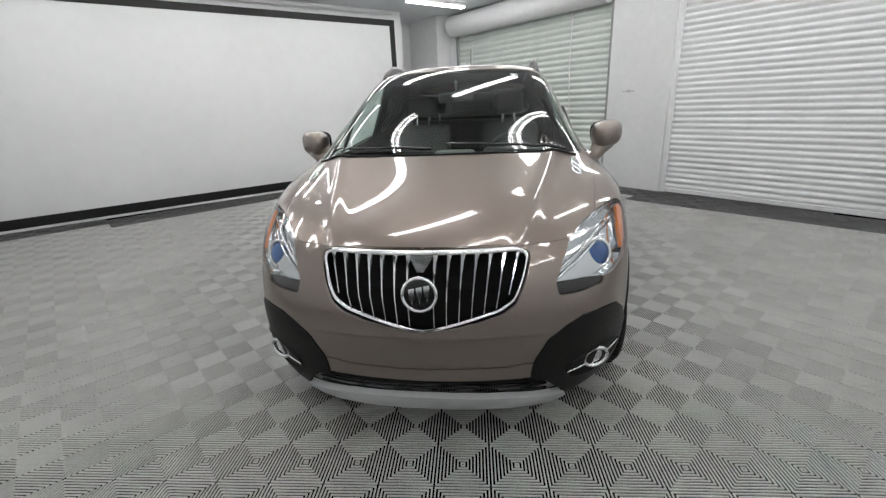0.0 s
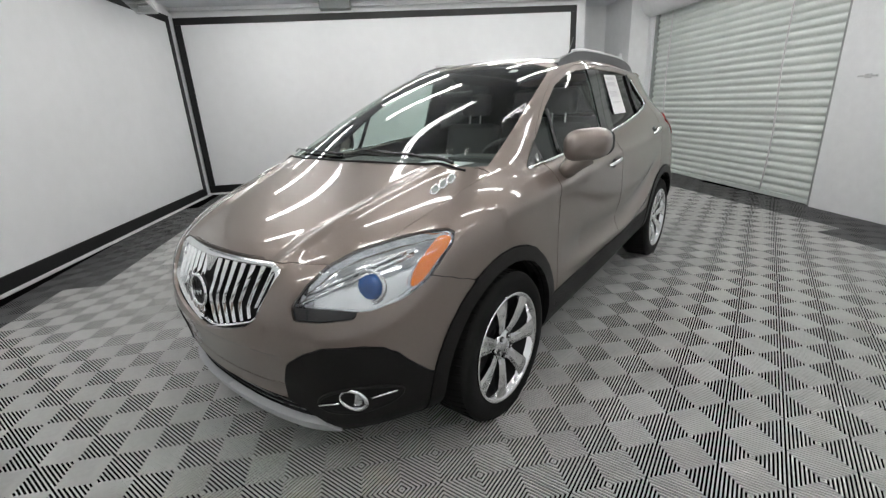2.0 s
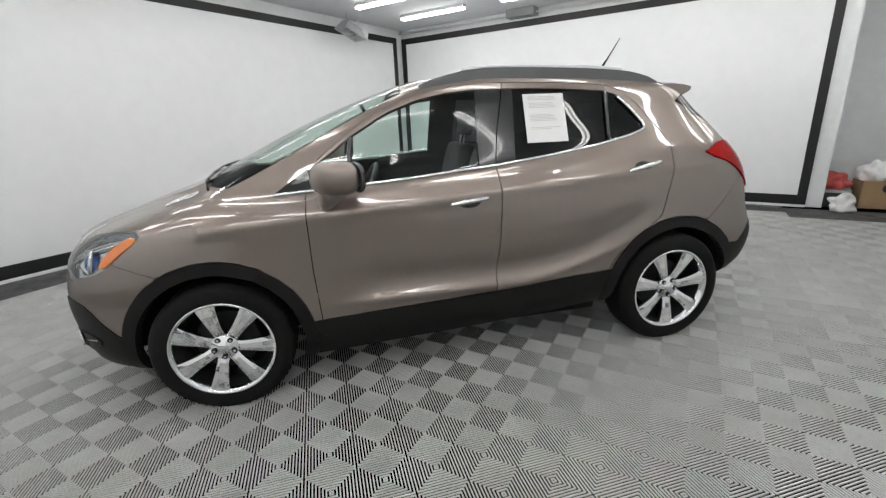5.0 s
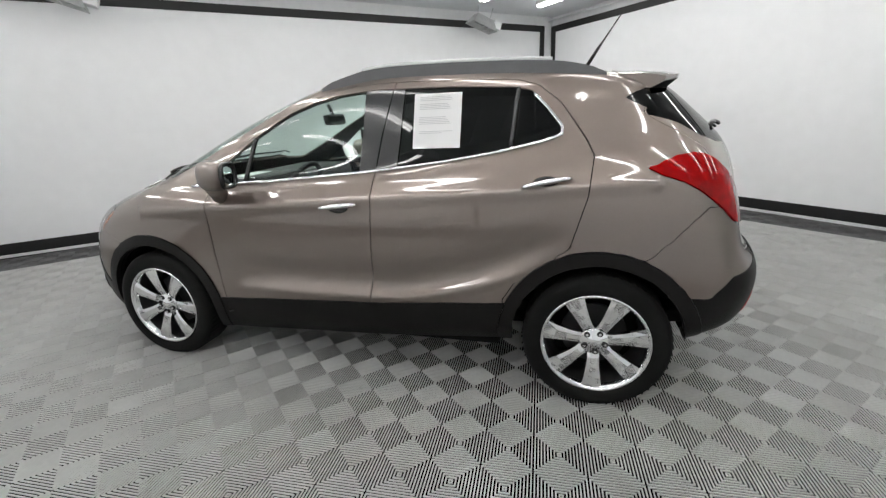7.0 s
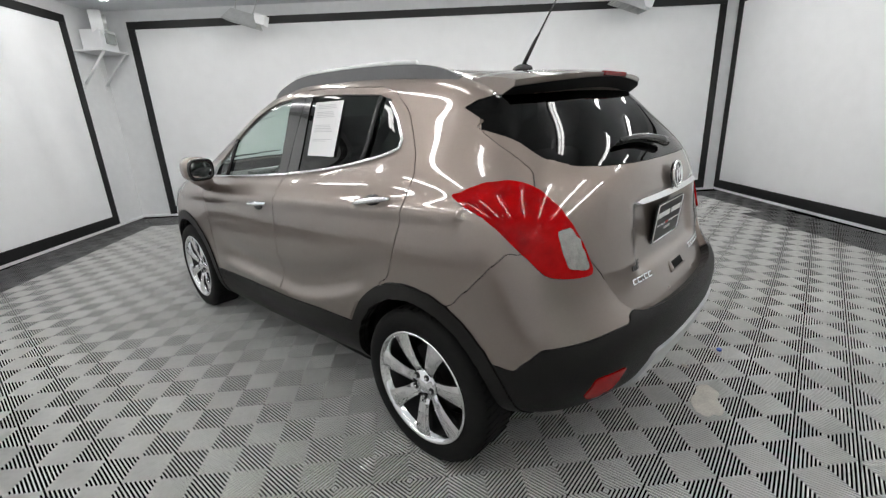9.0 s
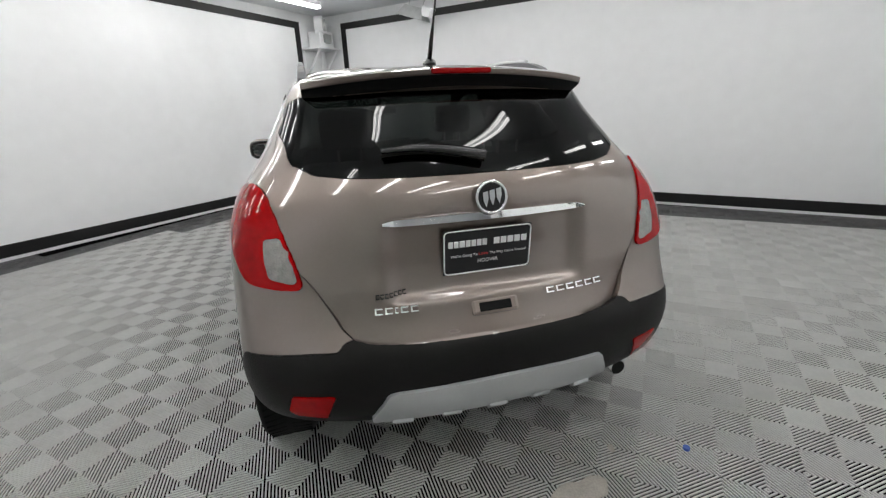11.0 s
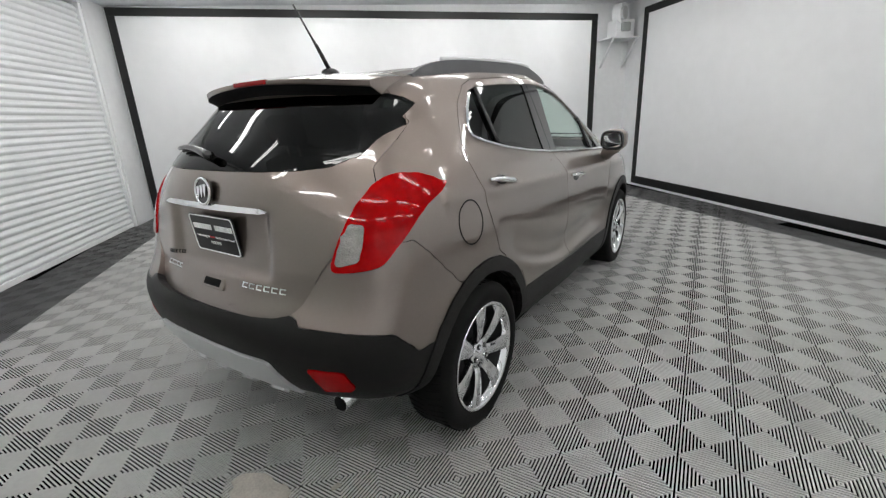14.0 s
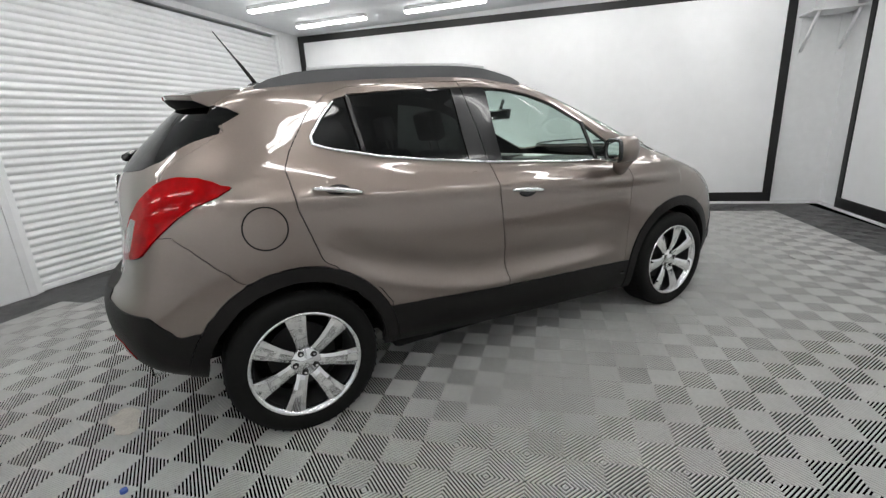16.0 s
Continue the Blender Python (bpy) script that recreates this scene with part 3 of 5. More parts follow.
# a region: name, plane of projection (axes), outline, and the range of (x, y, z) in which it counts
ANY = 9.0
REGIONS = [
    ("hole_front", (1, 2), circle(AX_F, AX_Z, ARCH) + [(AX_F - .30, .0), (AX_F + .30, .0)][::1], lambda p: p[:, 0] > .5),
    ("hole_rear", (1, 2), circle(AX_R, AX_Z, ARCH) + [(AX_R - .30, .0), (AX_R + .30, .0)], lambda p: p[:, 0] > .5),
    ("arch_front", (1, 2), circle(AX_F, AX_Z, FLARE, a0=-35, a1=215), lambda p: p[:, 0] > .5),
    ("arch_rear", (1, 2), circle(AX_R, AX_Z, FLARE, a0=-35, a1=215), lambda p: p[:, 0] > .5),
    ("sill", (1, 2), SILL, lambda p: p[:, 0] > .5),
    ("tail_lamp", TAIL_AX, TAIL_LAMP, lambda p: (p[:, 0] > .4) & (p[:, 1] > 1.3)),
    ("rear_glass", (1, 2), REAR_GLASS_SIDE, lambda p: (p[:, 0] > .52) & (p[:, 1] > 1.2)),
    ("rear_glass", (0, 2), REAR_GLASS, lambda p: (p[:, 0] < .66) & (p[:, 1] > 1.45)),
    ("skid", (0, 2), SKID, lambda p: p[:, 1] > 1.6),
    ("rear_reflector", (0, 2), REFLECT, lambda p: p[:, 1] > 1.6),
    ("gate", (0, 2), GATE, lambda p: p[:, 1] > 1.44),
    ("rear_black", (1, 2), REAR_BLACK, lambda p: p[:, 1] > 1.5),
    ("rear_black", (0, 2), REAR_SHELF, lambda p: p[:, 1] > 1.6),
    ("glass", (1, 2), DLO, lambda p: (p[:, 0] > .5)),
    ("doors", (1, 2), DOORS_OUT, lambda p: (p[:, 0] > .5)),
    ("grille", (0, 2), GRILLE, lambda p: p[:, 1] < -1.7),
    ("lamp_notch", NOSE_AX, LAMP_NOTCH, lambda p: (p[:, 1] < -1.4) & (p[:, 0] > .3)),
    ("head_lamp", NOSE_AX, HEAD_LAMP, lambda p: (p[:, 1] < -1.4) & (p[:, 0] > .3)),
    ("front_lip", (0, 2), LIP, lambda p: p[:, 1] < -1.5),
    ("intake", (0, 2), INTAKE, lambda p: p[:, 1] < -1.5),
    ("front_black", (0, 2), FRONT_BLACK, lambda p: p[:, 1] < -1.5),
    ("front_chin", (0, 2), FRONT_CHIN, lambda p: p[:, 1] < -1.5),
    ("screen", (0, 1), SCREEN, lambda p: (p[:, 2] > 1.05) & (p[:, 1] < 0)),
    ("hood", (0, 1), HOOD, lambda p: (p[:, 2] > .870) & (p[:, 1] < -1)),
]


def inside_poly(q, poly):
    x, y = q[:, 0], q[:, 1]
    res = np.zeros(len(q), bool)
    n = len(poly)
    for i in range(n):
        (x0, y0), (x1, y1) = poly[i], poly[(i + 1) % n]
        if y0 == y1:
            continue
        c = ((y0 > y) != (y1 > y)) & (x < (x1 - x0) * (y - y0) / (y1 - y0) + x0)
        res ^= c
    return res


def nearest_on(q, poly, closed=True):
    best, where = np.full(len(q), 1e9), np.zeros_like(q)
    n = len(poly)
    for i in range(n if closed else n - 1):
        a, b = np.array(poly[i]), np.array(poly[(i + 1) % n])
        d = b - a
        t = np.clip(((q - a) @ d) / max(d @ d, 1e-12), 0, 1)
        c = a + t[:, None] * d
        dist = np.hypot(*(q - c).T)
        m = dist < best
        best[m], where[m] = dist[m], c[m]
    return best, where


# slide the grid points that lie near an outline onto it, within the surface
P = dense.copy()
tan_u, tan_v = np.gradient(dense, axis=1), np.gradient(dense, axis=0)
moved = np.zeros((NV, NU), bool)
OUTLINES = [(ax, poly, cond, True) for _, ax, poly, cond in REGIONS] + [((1, 2), DOOR_MID, lambda p: p[:, 0] > .5, False),
            (NOSE_AX, AMBER, lambda p: (p[:, 1] < -1.4) & (p[:, 0] > .3), True), ((1, 2), FRONT_SEAM, lambda p: p[:, 0] > .5, False), ((1, 2), REAR_SEAM, lambda p: p[:, 0] > .5, False), (TAIL_AX, REVERSE, lambda p: (p[:, 0] > .4) & (p[:, 1] > 1.3), True),
            ((1, 2), [(.095, 1.10), (.12, 1.56)], lambda p: p[:, 0] > .5, False), ((1, 2), [(.305, 1.10), (.335, 1.56)], lambda p: p[:, 0] > .5, False)]
for ax, poly, cond, closed in OUTLINES:
    flat = P.reshape(-1, 3)
    near_, where = nearest_on(project(flat, ax), poly, closed)
    J = np.stack([project(tan_u, ax), project(tan_v, ax)], -1).reshape(-1, 2, 2)
    size = np.sqrt(np.abs(np.linalg.det(J)))
    ok = cond(flat) & (near_ < 0.06) & ~moved.reshape(-1) & (size > 1e-4)
    idx = np.nonzero(ok)[0]
    if len(idx) == 0:
        continue
    delta = where[idx] - project(flat[idx], ax)
    k = np.linalg.solve(J[idx], delta[..., None])[..., 0]
    fit_ = np.abs(k).max(1) < 0.56
    idx, k = idx[fit_], k[fit_]
    flat[idx] += k[:, :1] * tan_u.reshape(-1, 3)[idx] + k[:, 1:] * tan_v.reshape(-1, 3)[idx]
    moved.reshape(-1)[idx] = True
P[:, 0, 0] = P[:, -1, 0] = 0
P[-1, :, 0] = 0

# body relief: shoulder crease, recessed plate panel, door scallop, hood crown edges
nrm = np.cross(tan_u, tan_v)
nrm /= np.maximum(np.linalg.norm(nrm, axis=2, keepdims=True), 1e-9)
if nrm[3 * SUB_V, 6 * SUB_U, 0] < 0:
    nrm = -nrm


def bumpf(d, w):
    return np.exp(-(d / w) ** 2)


x_, y_, z_ = P[..., 0], P[..., 1], P[..., 2]
off = np.zeros((NV, NU))
side = (x_ > .6) & (np.abs(nrm[..., 0]) > .5)
off += side * 0.010 * bumpf(z_ - (1.005 + .055 * y_), .035) * (y_ > -1.3) * (y_ < 1.5)                # shoulder line
scallop = z_ - (.50 + .20 * np.clip((y_ - .25) / .75, 0, 1.2) ** 1.6)
off -= side * 0.025 * bumpf(scallop - .10, .075) * np.clip((y_ + .75) / .3, 0, 1) * np.clip((1.15 - y_) / .2, 0, 1)
off += side * 0.014 * bumpf(scallop, .03) * np.clip((y_ + .75) / .3, 0, 1) * np.clip((1.0 - y_) / .2, 0, 1)
rear = (y_ > 1.7)
sm = lambda d, w: 1 / (1 + np.exp(-np.clip(d / w, -40, 40)))
off -= rear * 0.030 * sm(.335 - x_, .012) * sm(z_ - (.84 + .0 * x_), .008) * sm(1.085 - z_, .006)      # plate recess
top = (y_ < -1.2) & (z_ > .85) & (nrm[..., 2] > .4)
off += top * 0.009 * bumpf(x_ - (.36 + .18 * np.clip((y_ + 2.0) / .7, 0, 1)), .035)                     # hood edges
bump_front = (y_ < -1.8) & (z_ < .56)
off -= bump_front * 0.010 * sm(.57 - z_, .01) * sm(z_ - .36, .01) * sm(.40 - x_, .03)
P += nrm * off[..., None]

# assign faces to regions
quad = lambda A: (A[:-1, :-1] + A[1:, :-1] + A[1:, 1:] + A[:-1, 1:]) / 4
C = quad(P).reshape(-1, 3)
owner = np.full(len(C), "body", object)
free = np.ones(len(C), bool)
for name, ax, poly, cond in REGIONS:
    hit = free & cond(C) & inside_poly(project(C, ax), poly)
    owner[hit] = name
    free &= ~hit


def side_of(line, q):
    """True where q lies behind (greater y than) a polyline y(z)."""
    zz = [p[1] for p in line]
    return q[:, 0] > np.interp(q[:, 1], zz, [p[0] for p in line])


yz = C[:, 1:]
behind = side_of(DOOR_MID, yz)
m = owner == "doors"
owner[m & behind], owner[m & ~behind] = "door_rear", "door_front"
m = owner == "glass"
yb0, yb1 = np.interp(C[:, 2], [1.10, 1.56], [.095, .12]), np.interp(C[:, 2], [1.10, 1.56], [.305, .335])
owner[m & (C[:, 1] < yb0)] = "glass_front"
owner[m & (C[:, 1] > yb1)] = "glass_rear"
owner[m & (C[:, 1] >= yb0) & (C[:, 1] <= yb1) & behind] = "pillar_rear"
owner[m & (C[:, 1] >= yb0) & (C[:, 1] <= yb1) & ~behind] = "pillar_front"
b = owner == "body"
owner[b & ((C[:, 1] < -1.80) | ((C[:, 1] < -1.40) & (C[:, 2] < np.interp(C[:, 1], [-1.82, -1.46], [.857, .720]))))] = "bumper_front"
owner[b & (C[:, 1] > 1.46) & (C[:, 2] < np.interp(C[:, 1], [1.48, 1.69], [.765, .985]))] = "bumper_rear"
owner[(owner == "body") & (C[:, 1] > -1.25) & (C[:, 0] < .565) & (C[:, 2] > 1.54)] = "roof"

VI = np.arange(NV * NU).reshape(NV, NU)

# fair the seams: points along the border between two regions are relaxed along it
seam_owner = owner.copy()
seam_owner[(owner == "head_lamp") & inside_poly(project(C, NOSE_AX), AMBER)] = "amber"
seam_owner[(owner == "tail_lamp") & inside_poly(project(C, TAIL_AX), REVERSE)] = "reverse"
so = np.unique(seam_owner, return_inverse=True)[1].reshape(NV - 1, NU - 1)
du, dv = so[:, :-1] != so[:, 1:], so[:-1] != so[1:]
EDG = np.concatenate([np.stack([VI[:-1, 1:-1][du], VI[1:, 1:-1][du]], 1), np.stack([VI[1:-1, :-1][dv], VI[1:-1, 1:][dv]], 1)])
deg = np.bincount(EDG.ravel(), minlength=NV * NU)
free_v = deg == 2
free_v.reshape(NV, NU)[:, [0, -1]] = False
G = P.reshape(-1, 3)
for it in range(120):
    acc = np.zeros_like(G)
    np.add.at(acc, EDG[:, 0], G[EDG[:, 1]])
    np.add.at(acc, EDG[:, 1], G[EDG[:, 0]])
    G[free_v] += (.5 if it % 2 == 0 else -.52) * (acc[free_v] / 2 - G[free_v])
# points next to a seam follow it by half
seam = (deg > 0).reshape(NV, NU)
ring_ = np.zeros_like(seam)
ring_[1:-1, 1:-1] = (seam[:-2, 1:-1] | seam[2:, 1:-1] | seam[1:-1, :-2] | seam[1:-1, 2:]) & ~seam[1:-1, 1:-1]
for it in range(4):
    avg = (P[:-2, 1:-1] + P[2:, 1:-1] + P[1:-1, :-2] + P[1:-1, 2:]) / 4
    P[1:-1, 1:-1] = np.where(ring_[1:-1, 1:-1, None], .5 * P[1:-1, 1:-1] + .5 * avg, P[1:-1, 1:-1])
QUADS = np.stack([VI[:-1, :-1], VI[:-1, 1:], VI[1:, 1:], VI[1:, :-1]], -1).reshape(-1, 4)
PF, NF = P.reshape(-1, 3), nrm.reshape(-1, 3)


def panel(name, keys, material, parent, label="", mirror=1, lift=0.0, inset=0.0026, depth=0.014, both=False, shadow=True):
    """One body panel: the faces of the named regions, edges drawn back from the gap and turned inwards."""
    f = QUADS[np.isin(owner, list(keys))]
    ids, inv = np.unique(f, return_inverse=True)
    f = inv.reshape(-1, 4)
    v, n = PF[ids].copy(), NF[ids]
    v += n * (lift(v)[:, None] if callable(lift) else lift)
    edges = collections.Counter()
    for k in range(4):
        for a, b_ in zip(f[:, k], f[:, (k + 1) % 4]):
            edges[(min(a, b_), max(a, b_))] += 1
    border = [(a, b_) for k in range(4) for a, b_ in zip(f[:, k], f[:, (k + 1) % 4]) if edges[(min(a, b_), max(a, b_))] == 1]
    middle = v[:, 0] < 1e-4
    border = [(a, b_) for a, b_ in border if not (middle[a] and middle[b_])]
    pull = np.zeros_like(v)
    fc = v[f].mean(1)
    cnt = np.zeros(len(v))
    for k in range(4):
        np.add.at(pull, f[:, k], fc)
        np.add.at(cnt, f[:, k], 1)
    pull = pull / cnt[:, None] - v
    on = np.zeros(len(v), bool)
    for a, b_ in border:
        on[a] = on[b_] = True
    L = np.linalg.norm(pull, axis=1, keepdims=True)
    step = np.where(on[:, None], pull / np.maximum(L, 1e-9) * np.minimum(inset, L * .6), 0)
    step[middle, 0] = 0
    v = v + step
    rim = np.nonzero(on)[0]
    slot = {r: len(v) + i for i, r in enumerate(rim)}
    slot2 = {r: len(v) + len(rim) + i for i, r in enumerate(rim)}
    vs = np.concatenate([v, v[rim], v[rim] - n[rim] * depth])
    fs = [tuple(q) for q in f] + [(slot[b_], slot[a], slot2[a], slot2[b_]) for a, b_ in border]
    sets = [(vs, fs)]
    if both:
        w = vs * flip
        sets.append((w, [tuple(i for i in q[::-1]) for q in fs]))
    elif mirror < 0:
        sets = [(vs * flip, [q[::-1] for q in fs])]
    V, F = [], []
    for a, q in sets:
        F += [tuple(i + sum(len(s) for s in V) for i in t) for t in q]
        V.append(a)
    me = mesh_from(name, np.concatenate(V), F, material, True)
    if both:
        bmj = bmesh.new()
        bmj.from_mesh(me)
        bmesh.ops.remove_doubles(bmj, verts=[w for w in bmj.verts if abs(w.co.x) < 1e-4], dist=1e-4)
        bmj.to_mesh(me)
        bmj.free()
        me.shade_smooth()
    ob = new(name, me)
    ob.parent = parent
    ob.visible_shadow = shadow
    return tagged(ob, label) if label else ob


def gate_set(z):
    """How far the foot of the tailgate sits behind the bumper shelf."""
    return -.034 * np.clip((.88 - z) / .15, 0, 1) ** 1.4


hood = panel("hood", ["hood"], PAINT, car, "bronze-grey hood with two portholes", both=True)
panel("roof", ["roof"], PAINT, car, both=True, inset=0.0006)
gate = panel("tailgate", ["gate"], PAINT, car, "bronze-grey tailgate with recessed plate panel", both=True, lift=lambda v: gate_set(v[:, 2]))
bumper_f = panel("front_bumper", ["bumper_front"], PAINT, car, both=True, inset=0.0015)
panel("windscreen", ["screen"], GLASS_CLEAR, car, "clear greenish windscreen", both=True, inset=0.001, shadow=False)
panel("rear_window", ["rear_glass"], GLASS_DARK, car, "dark tinted rear window", both=True, inset=0.001, shadow=False)
panel("rear_cladding", ["rear_black"], CLAD, car, "black plastic lower rear bumper", both=True, lift=0.003, depth=0.06)
panel("skid_plate", ["skid"], SATIN, car, "silver skid plate", both=True, lift=0.014, depth=0.03)
panel("front_lip", ["front_lip"], SATIN, car, "silver front lip", both=True, lift=0.012, depth=0.03)
panel("front_chin", ["front_chin"], PAINT, car, "body-coloured chin strip", both=True, lift=0.001)
doors = {}
for s in (1, -1):
    panel("body_side", ["body"], PAINT, car, "bronze-grey fender, pillar and rear quarter", mirror=s)
    panel("rear_bumper", ["bumper_rear"], PAINT, car, "bronze-grey bumper corner", mirror=s, inset=0.0015, depth=0.05)
    panel("front_cladding", ["front_black"], CLAD, car, "black plastic bumper corner", mirror=s, lift=0.004)
    doors["f", s] = panel("front_door", ["door_front"], PAINT, car, mirror=s)
    doors["r", s] = panel("rear_door", ["door_rear"], PAINT, car, mirror=s)
    panel("door_glass", ["glass_front"], GLASS_CLEAR, doors["f", s], "clear door window", mirror=s, lift=-.006, inset=0.0, shadow=False)
    panel("door_glass", ["glass_rear"], GLASS_DARK, doors["r", s], "dark tinted door window", mirror=s, lift=-.006, inset=0.0, shadow=False)
    panel("pillar_cover", ["pillar_front"], GLOSS_BLACK, doors["f", s], "black pillar cover", mirror=s, lift=-.001)
    panel("pillar_cover", ["pillar_rear"], GLOSS_BLACK, doors["r", s], "black pillar cover", mirror=s, lift=-.001)
    for key in ("arch_front", "arch_rear"):
        panel("wheel_arch_trim", [key], CLAD, car, "black plastic wheel arch trim", mirror=s, lift=0.008, depth=0.05)
    panel("sill_trim", ["sill"], CLAD, car, "black plastic sill cladding", mirror=s, lift=0.004)
    panel("rear_reflector", ["rear_reflector"], LENS_RED, car, "red bumper reflector", mirror=s, lift=0.006)
panel("intake_backing", ["intake"], SHELL, car, both=True, lift=-0.05)

# dark inner shell behind the gaps
shell_owner = ~np.isin(owner, ["screen", "rear_glass", "glass_front", "glass_rear", "hole_front", "hole_rear", "grille", "head_lamp", "intake"])
keep_owner = owner.copy()
owner[shell_owner] = "shell"
panel("inner_shell", ["shell"], SHELL, car, "dark inner body shell", both=True, lift=lambda v: -0.017 - .05 * ((v[:, 1] > 1.75) & (v[:, 2] > .66) & (v[:, 2] < .92) & (v[:, 0] < .62)), inset=0.0, depth=0.004)
owner = keep_owner


# ---- helpers on the finished body surface ----
def surf(view, a, b):
    """Place and normal on the left half of the body: 'front'/'rear' by (x, z), 'side' by (y, z), 'top' by (x, y)."""
    ax, mask = {"front": ((0, 2), PF[:, 1] < -1.5), "rear": ((0, 2), PF[:, 1] > 1.44), "side": ((1, 2), PF[:, 0] > .5), "top": ((0, 1), PF[:, 2] > .86)}[view]
    ids = np.nonzero(mask & ((np.abs(NF[:, 2]) < .97) | (view == "top")))[0]
    q = PF[ids][:, list(ax)]
    d = (q[:, 0] - a) ** 2 + (q[:, 1] - b) ** 2
    k = ids[np.argsort(d)[:4]]
    w = 1 / (np.sqrt(np.sort(d)[:4]) + 1e-5)
    w /= w.sum()
    p, n = (PF[k] * w[:, None]).sum(0), NF[k[0]]
    for i, v in zip(ax, (a, b)):
        p[i] = v
    return Vector(p), Vector(n)


def surf_s(view, a, b, s=1, out=0.0):
    """The same on either side of the car (s = -1: its right)."""
    if view == "side":
        p, n = surf(view, a, b)
        s_ = s
    else:
        p, n = surf(view, abs(a), b)
        s_ = 1 if a >= 0 else -1
        s_ *= s if view != "side" and s < 0 else 1
    p, n = p + n * out, n.copy()
    return Vector((p.x * s_, p.y, p.z)), Vector((n.x * s_, n.y, n.z))


def aim(p, n, up=(0, 0, 1)):
    """A pose at p whose z runs along n and whose y leans towards up."""
    z = Vector(n).normalized()
    x = Vector(up).cross(z).normalized()
    y = z.cross(x)
    return Matrix.Translation(p) @ Matrix((x, y, z)).transposed().to_4x4()


def disc(bm, radius, depth, m, segments=32, r2=None):
    return bmesh.ops.create_cone(bm, cap_ends=True, segments=segments, radius1=radius, radius2=radius if r2 is None else r2, depth=depth, matrix=m)


def mesh_part(name, vs, fs, material, parent, label="", smooth=True):
    ob = new(name, mesh_from(name, vs, fs, material, smooth))
    ob.parent = parent
    return tagged(ob, label) if label else ob


def resample(poly, n):
    p = np.array(poly, float)
    d = np.r_[0, np.cumsum(np.hypot(*np.diff(p, axis=0).T))]
    t = np.linspace(0, d[-1], n)
    return np.stack([np.interp(t, d, p[:, i]) for i in range(p.shape[1])], 1)


def badge(parent, m, r, label):
    """Round emblem: chrome ring, black field and three plain slanted shields."""
    bm = bmesh.new()
    disc(bm, r, .012, m @ pose(0, 0, .004))
    e_ = part("badge", bm, GLOSS_BLACK, parent, label)
    tube("badge_ring", [m @ Vector((r * math.cos(a), r * math.sin(a), .010)) for a in np.linspace(0, 2 * math.pi, 41)[:-1]], r * .11, CHROME, e_, closed=True)
    for k in (-1, 0, 1):
        bm = bmesh.new()
        pts = [(-.17, .46), (.17, .54), (.19, .0), (.03, -.55), (-.15, -.1)]
        f = bm.faces.new([bm.verts.new(m @ Vector(((x + .44 * k) * r * 1.02, (y + .10 * k) * r * .95, .012))) for x, y in pts])
        g = bmesh.ops.extrude_face_region(bm, geom=[f])
        bmesh.ops.translate(bm, verts=[v for v in g["geom"] if isinstance(v, bmesh.types.BMVert)], vec=(m.to_3x3() @ Vector((0, 0, .004))))
        part("shield", bm, CHROME, e_)
    return e_


# ---- grille ----
def grille_pt(x, z, out=0.0):
    """The grille's own bowed face, just behind the bumper skin."""
    return Vector((x, -2.128 + .42 * x * x + .52 * max(0, z - .72) + out, z))


half = [(0, .868), (.35, .867), (.380, .857), (.388, .835), (.368, .76), (.338, .69), (.29, .655), (.15, .612), (.04, .582), (0, .577)]
loop = half + [(-x, z) for x, z in half[-2:0:-1]]
loop = resample(loop + loop[:1], 97)[:-1]
vs = [grille_pt(0, .72, .055)] + [grille_pt(x * .98, z, .055) for x, z in loop]
grille = mesh_part("grille", vs, [(0, 1 + i, 1 + (i + 1) % len(loop)) for i in range(len(loop))], SHELL, car, "black grille with chrome uprights", False)
w_in = [(x * .966, .723 + (z - .723) * .93) for x, z in loop]
vs = [grille_pt(x, z, -.004) for x, z in loop] + [grille_pt(*q, -.016) for q in w_in] + [grille_pt(*q, .03) for q in w_in] + [grille_pt(x, z, .03) for x, z in loop]
n = len(loop)
fs = [(k * n + i, k * n + (i + 1) % n, (k + 1) % 4 * n + (i + 1) % n, (k + 1) % 4 * n + i) for k in range(4) for i in range(n)]
mesh_part("grille_frame", vs, fs, CHROME, grille, "chrome grille surround")
for k in range(-7, 8):
    if k == 0:
        continue
    xt = k * .0495
    lo = np.interp(abs(xt), [0, .15, .29, .338, .368, .388], [.58, .612, .655, .69, .76, .83]) + .008
    vs, fs = [], []
    zs = np.linspace(lo, .856, 9)
    for i, z in enumerate(zs):
        u = i / 8
        wd = .0042 + .0085 * u ** 3
        x = xt * (.90 + .10 * u)
        c = grille_pt(x, z)
        vs += [c + Vector((-wd, .006, 0)), c + Vector((-wd * .4, -.004, 0)), c + Vector((wd * .4, -.004, 0)), c + Vector((wd, .006, 0))]
    for i in range(8):
        for j in range(4):
            fs.append((i * 4 + j, i * 4 + (j + 1) % 4, i * 4 + 4 + (j + 1) % 4, i * 4 + 4 + j))
    mesh_part("grille_bar", vs, fs, CHROME, grille, smooth=False)
bm = bmesh.new()
f = bm.faces.new([bm.verts.new(grille_pt(x, z, -.006)) for x, z in ((-.045, .853), (.045, .853), (.012, .80), (-.012, .80))])
bmesh.ops.extrude_face_region(bm, geom=[f])
part("grille_wedge", bm, CHROME, grille)
badge(car, aim(grille_pt(0, .735, -.012), (0, -1, .12)), .060, "round chrome and black emblem")

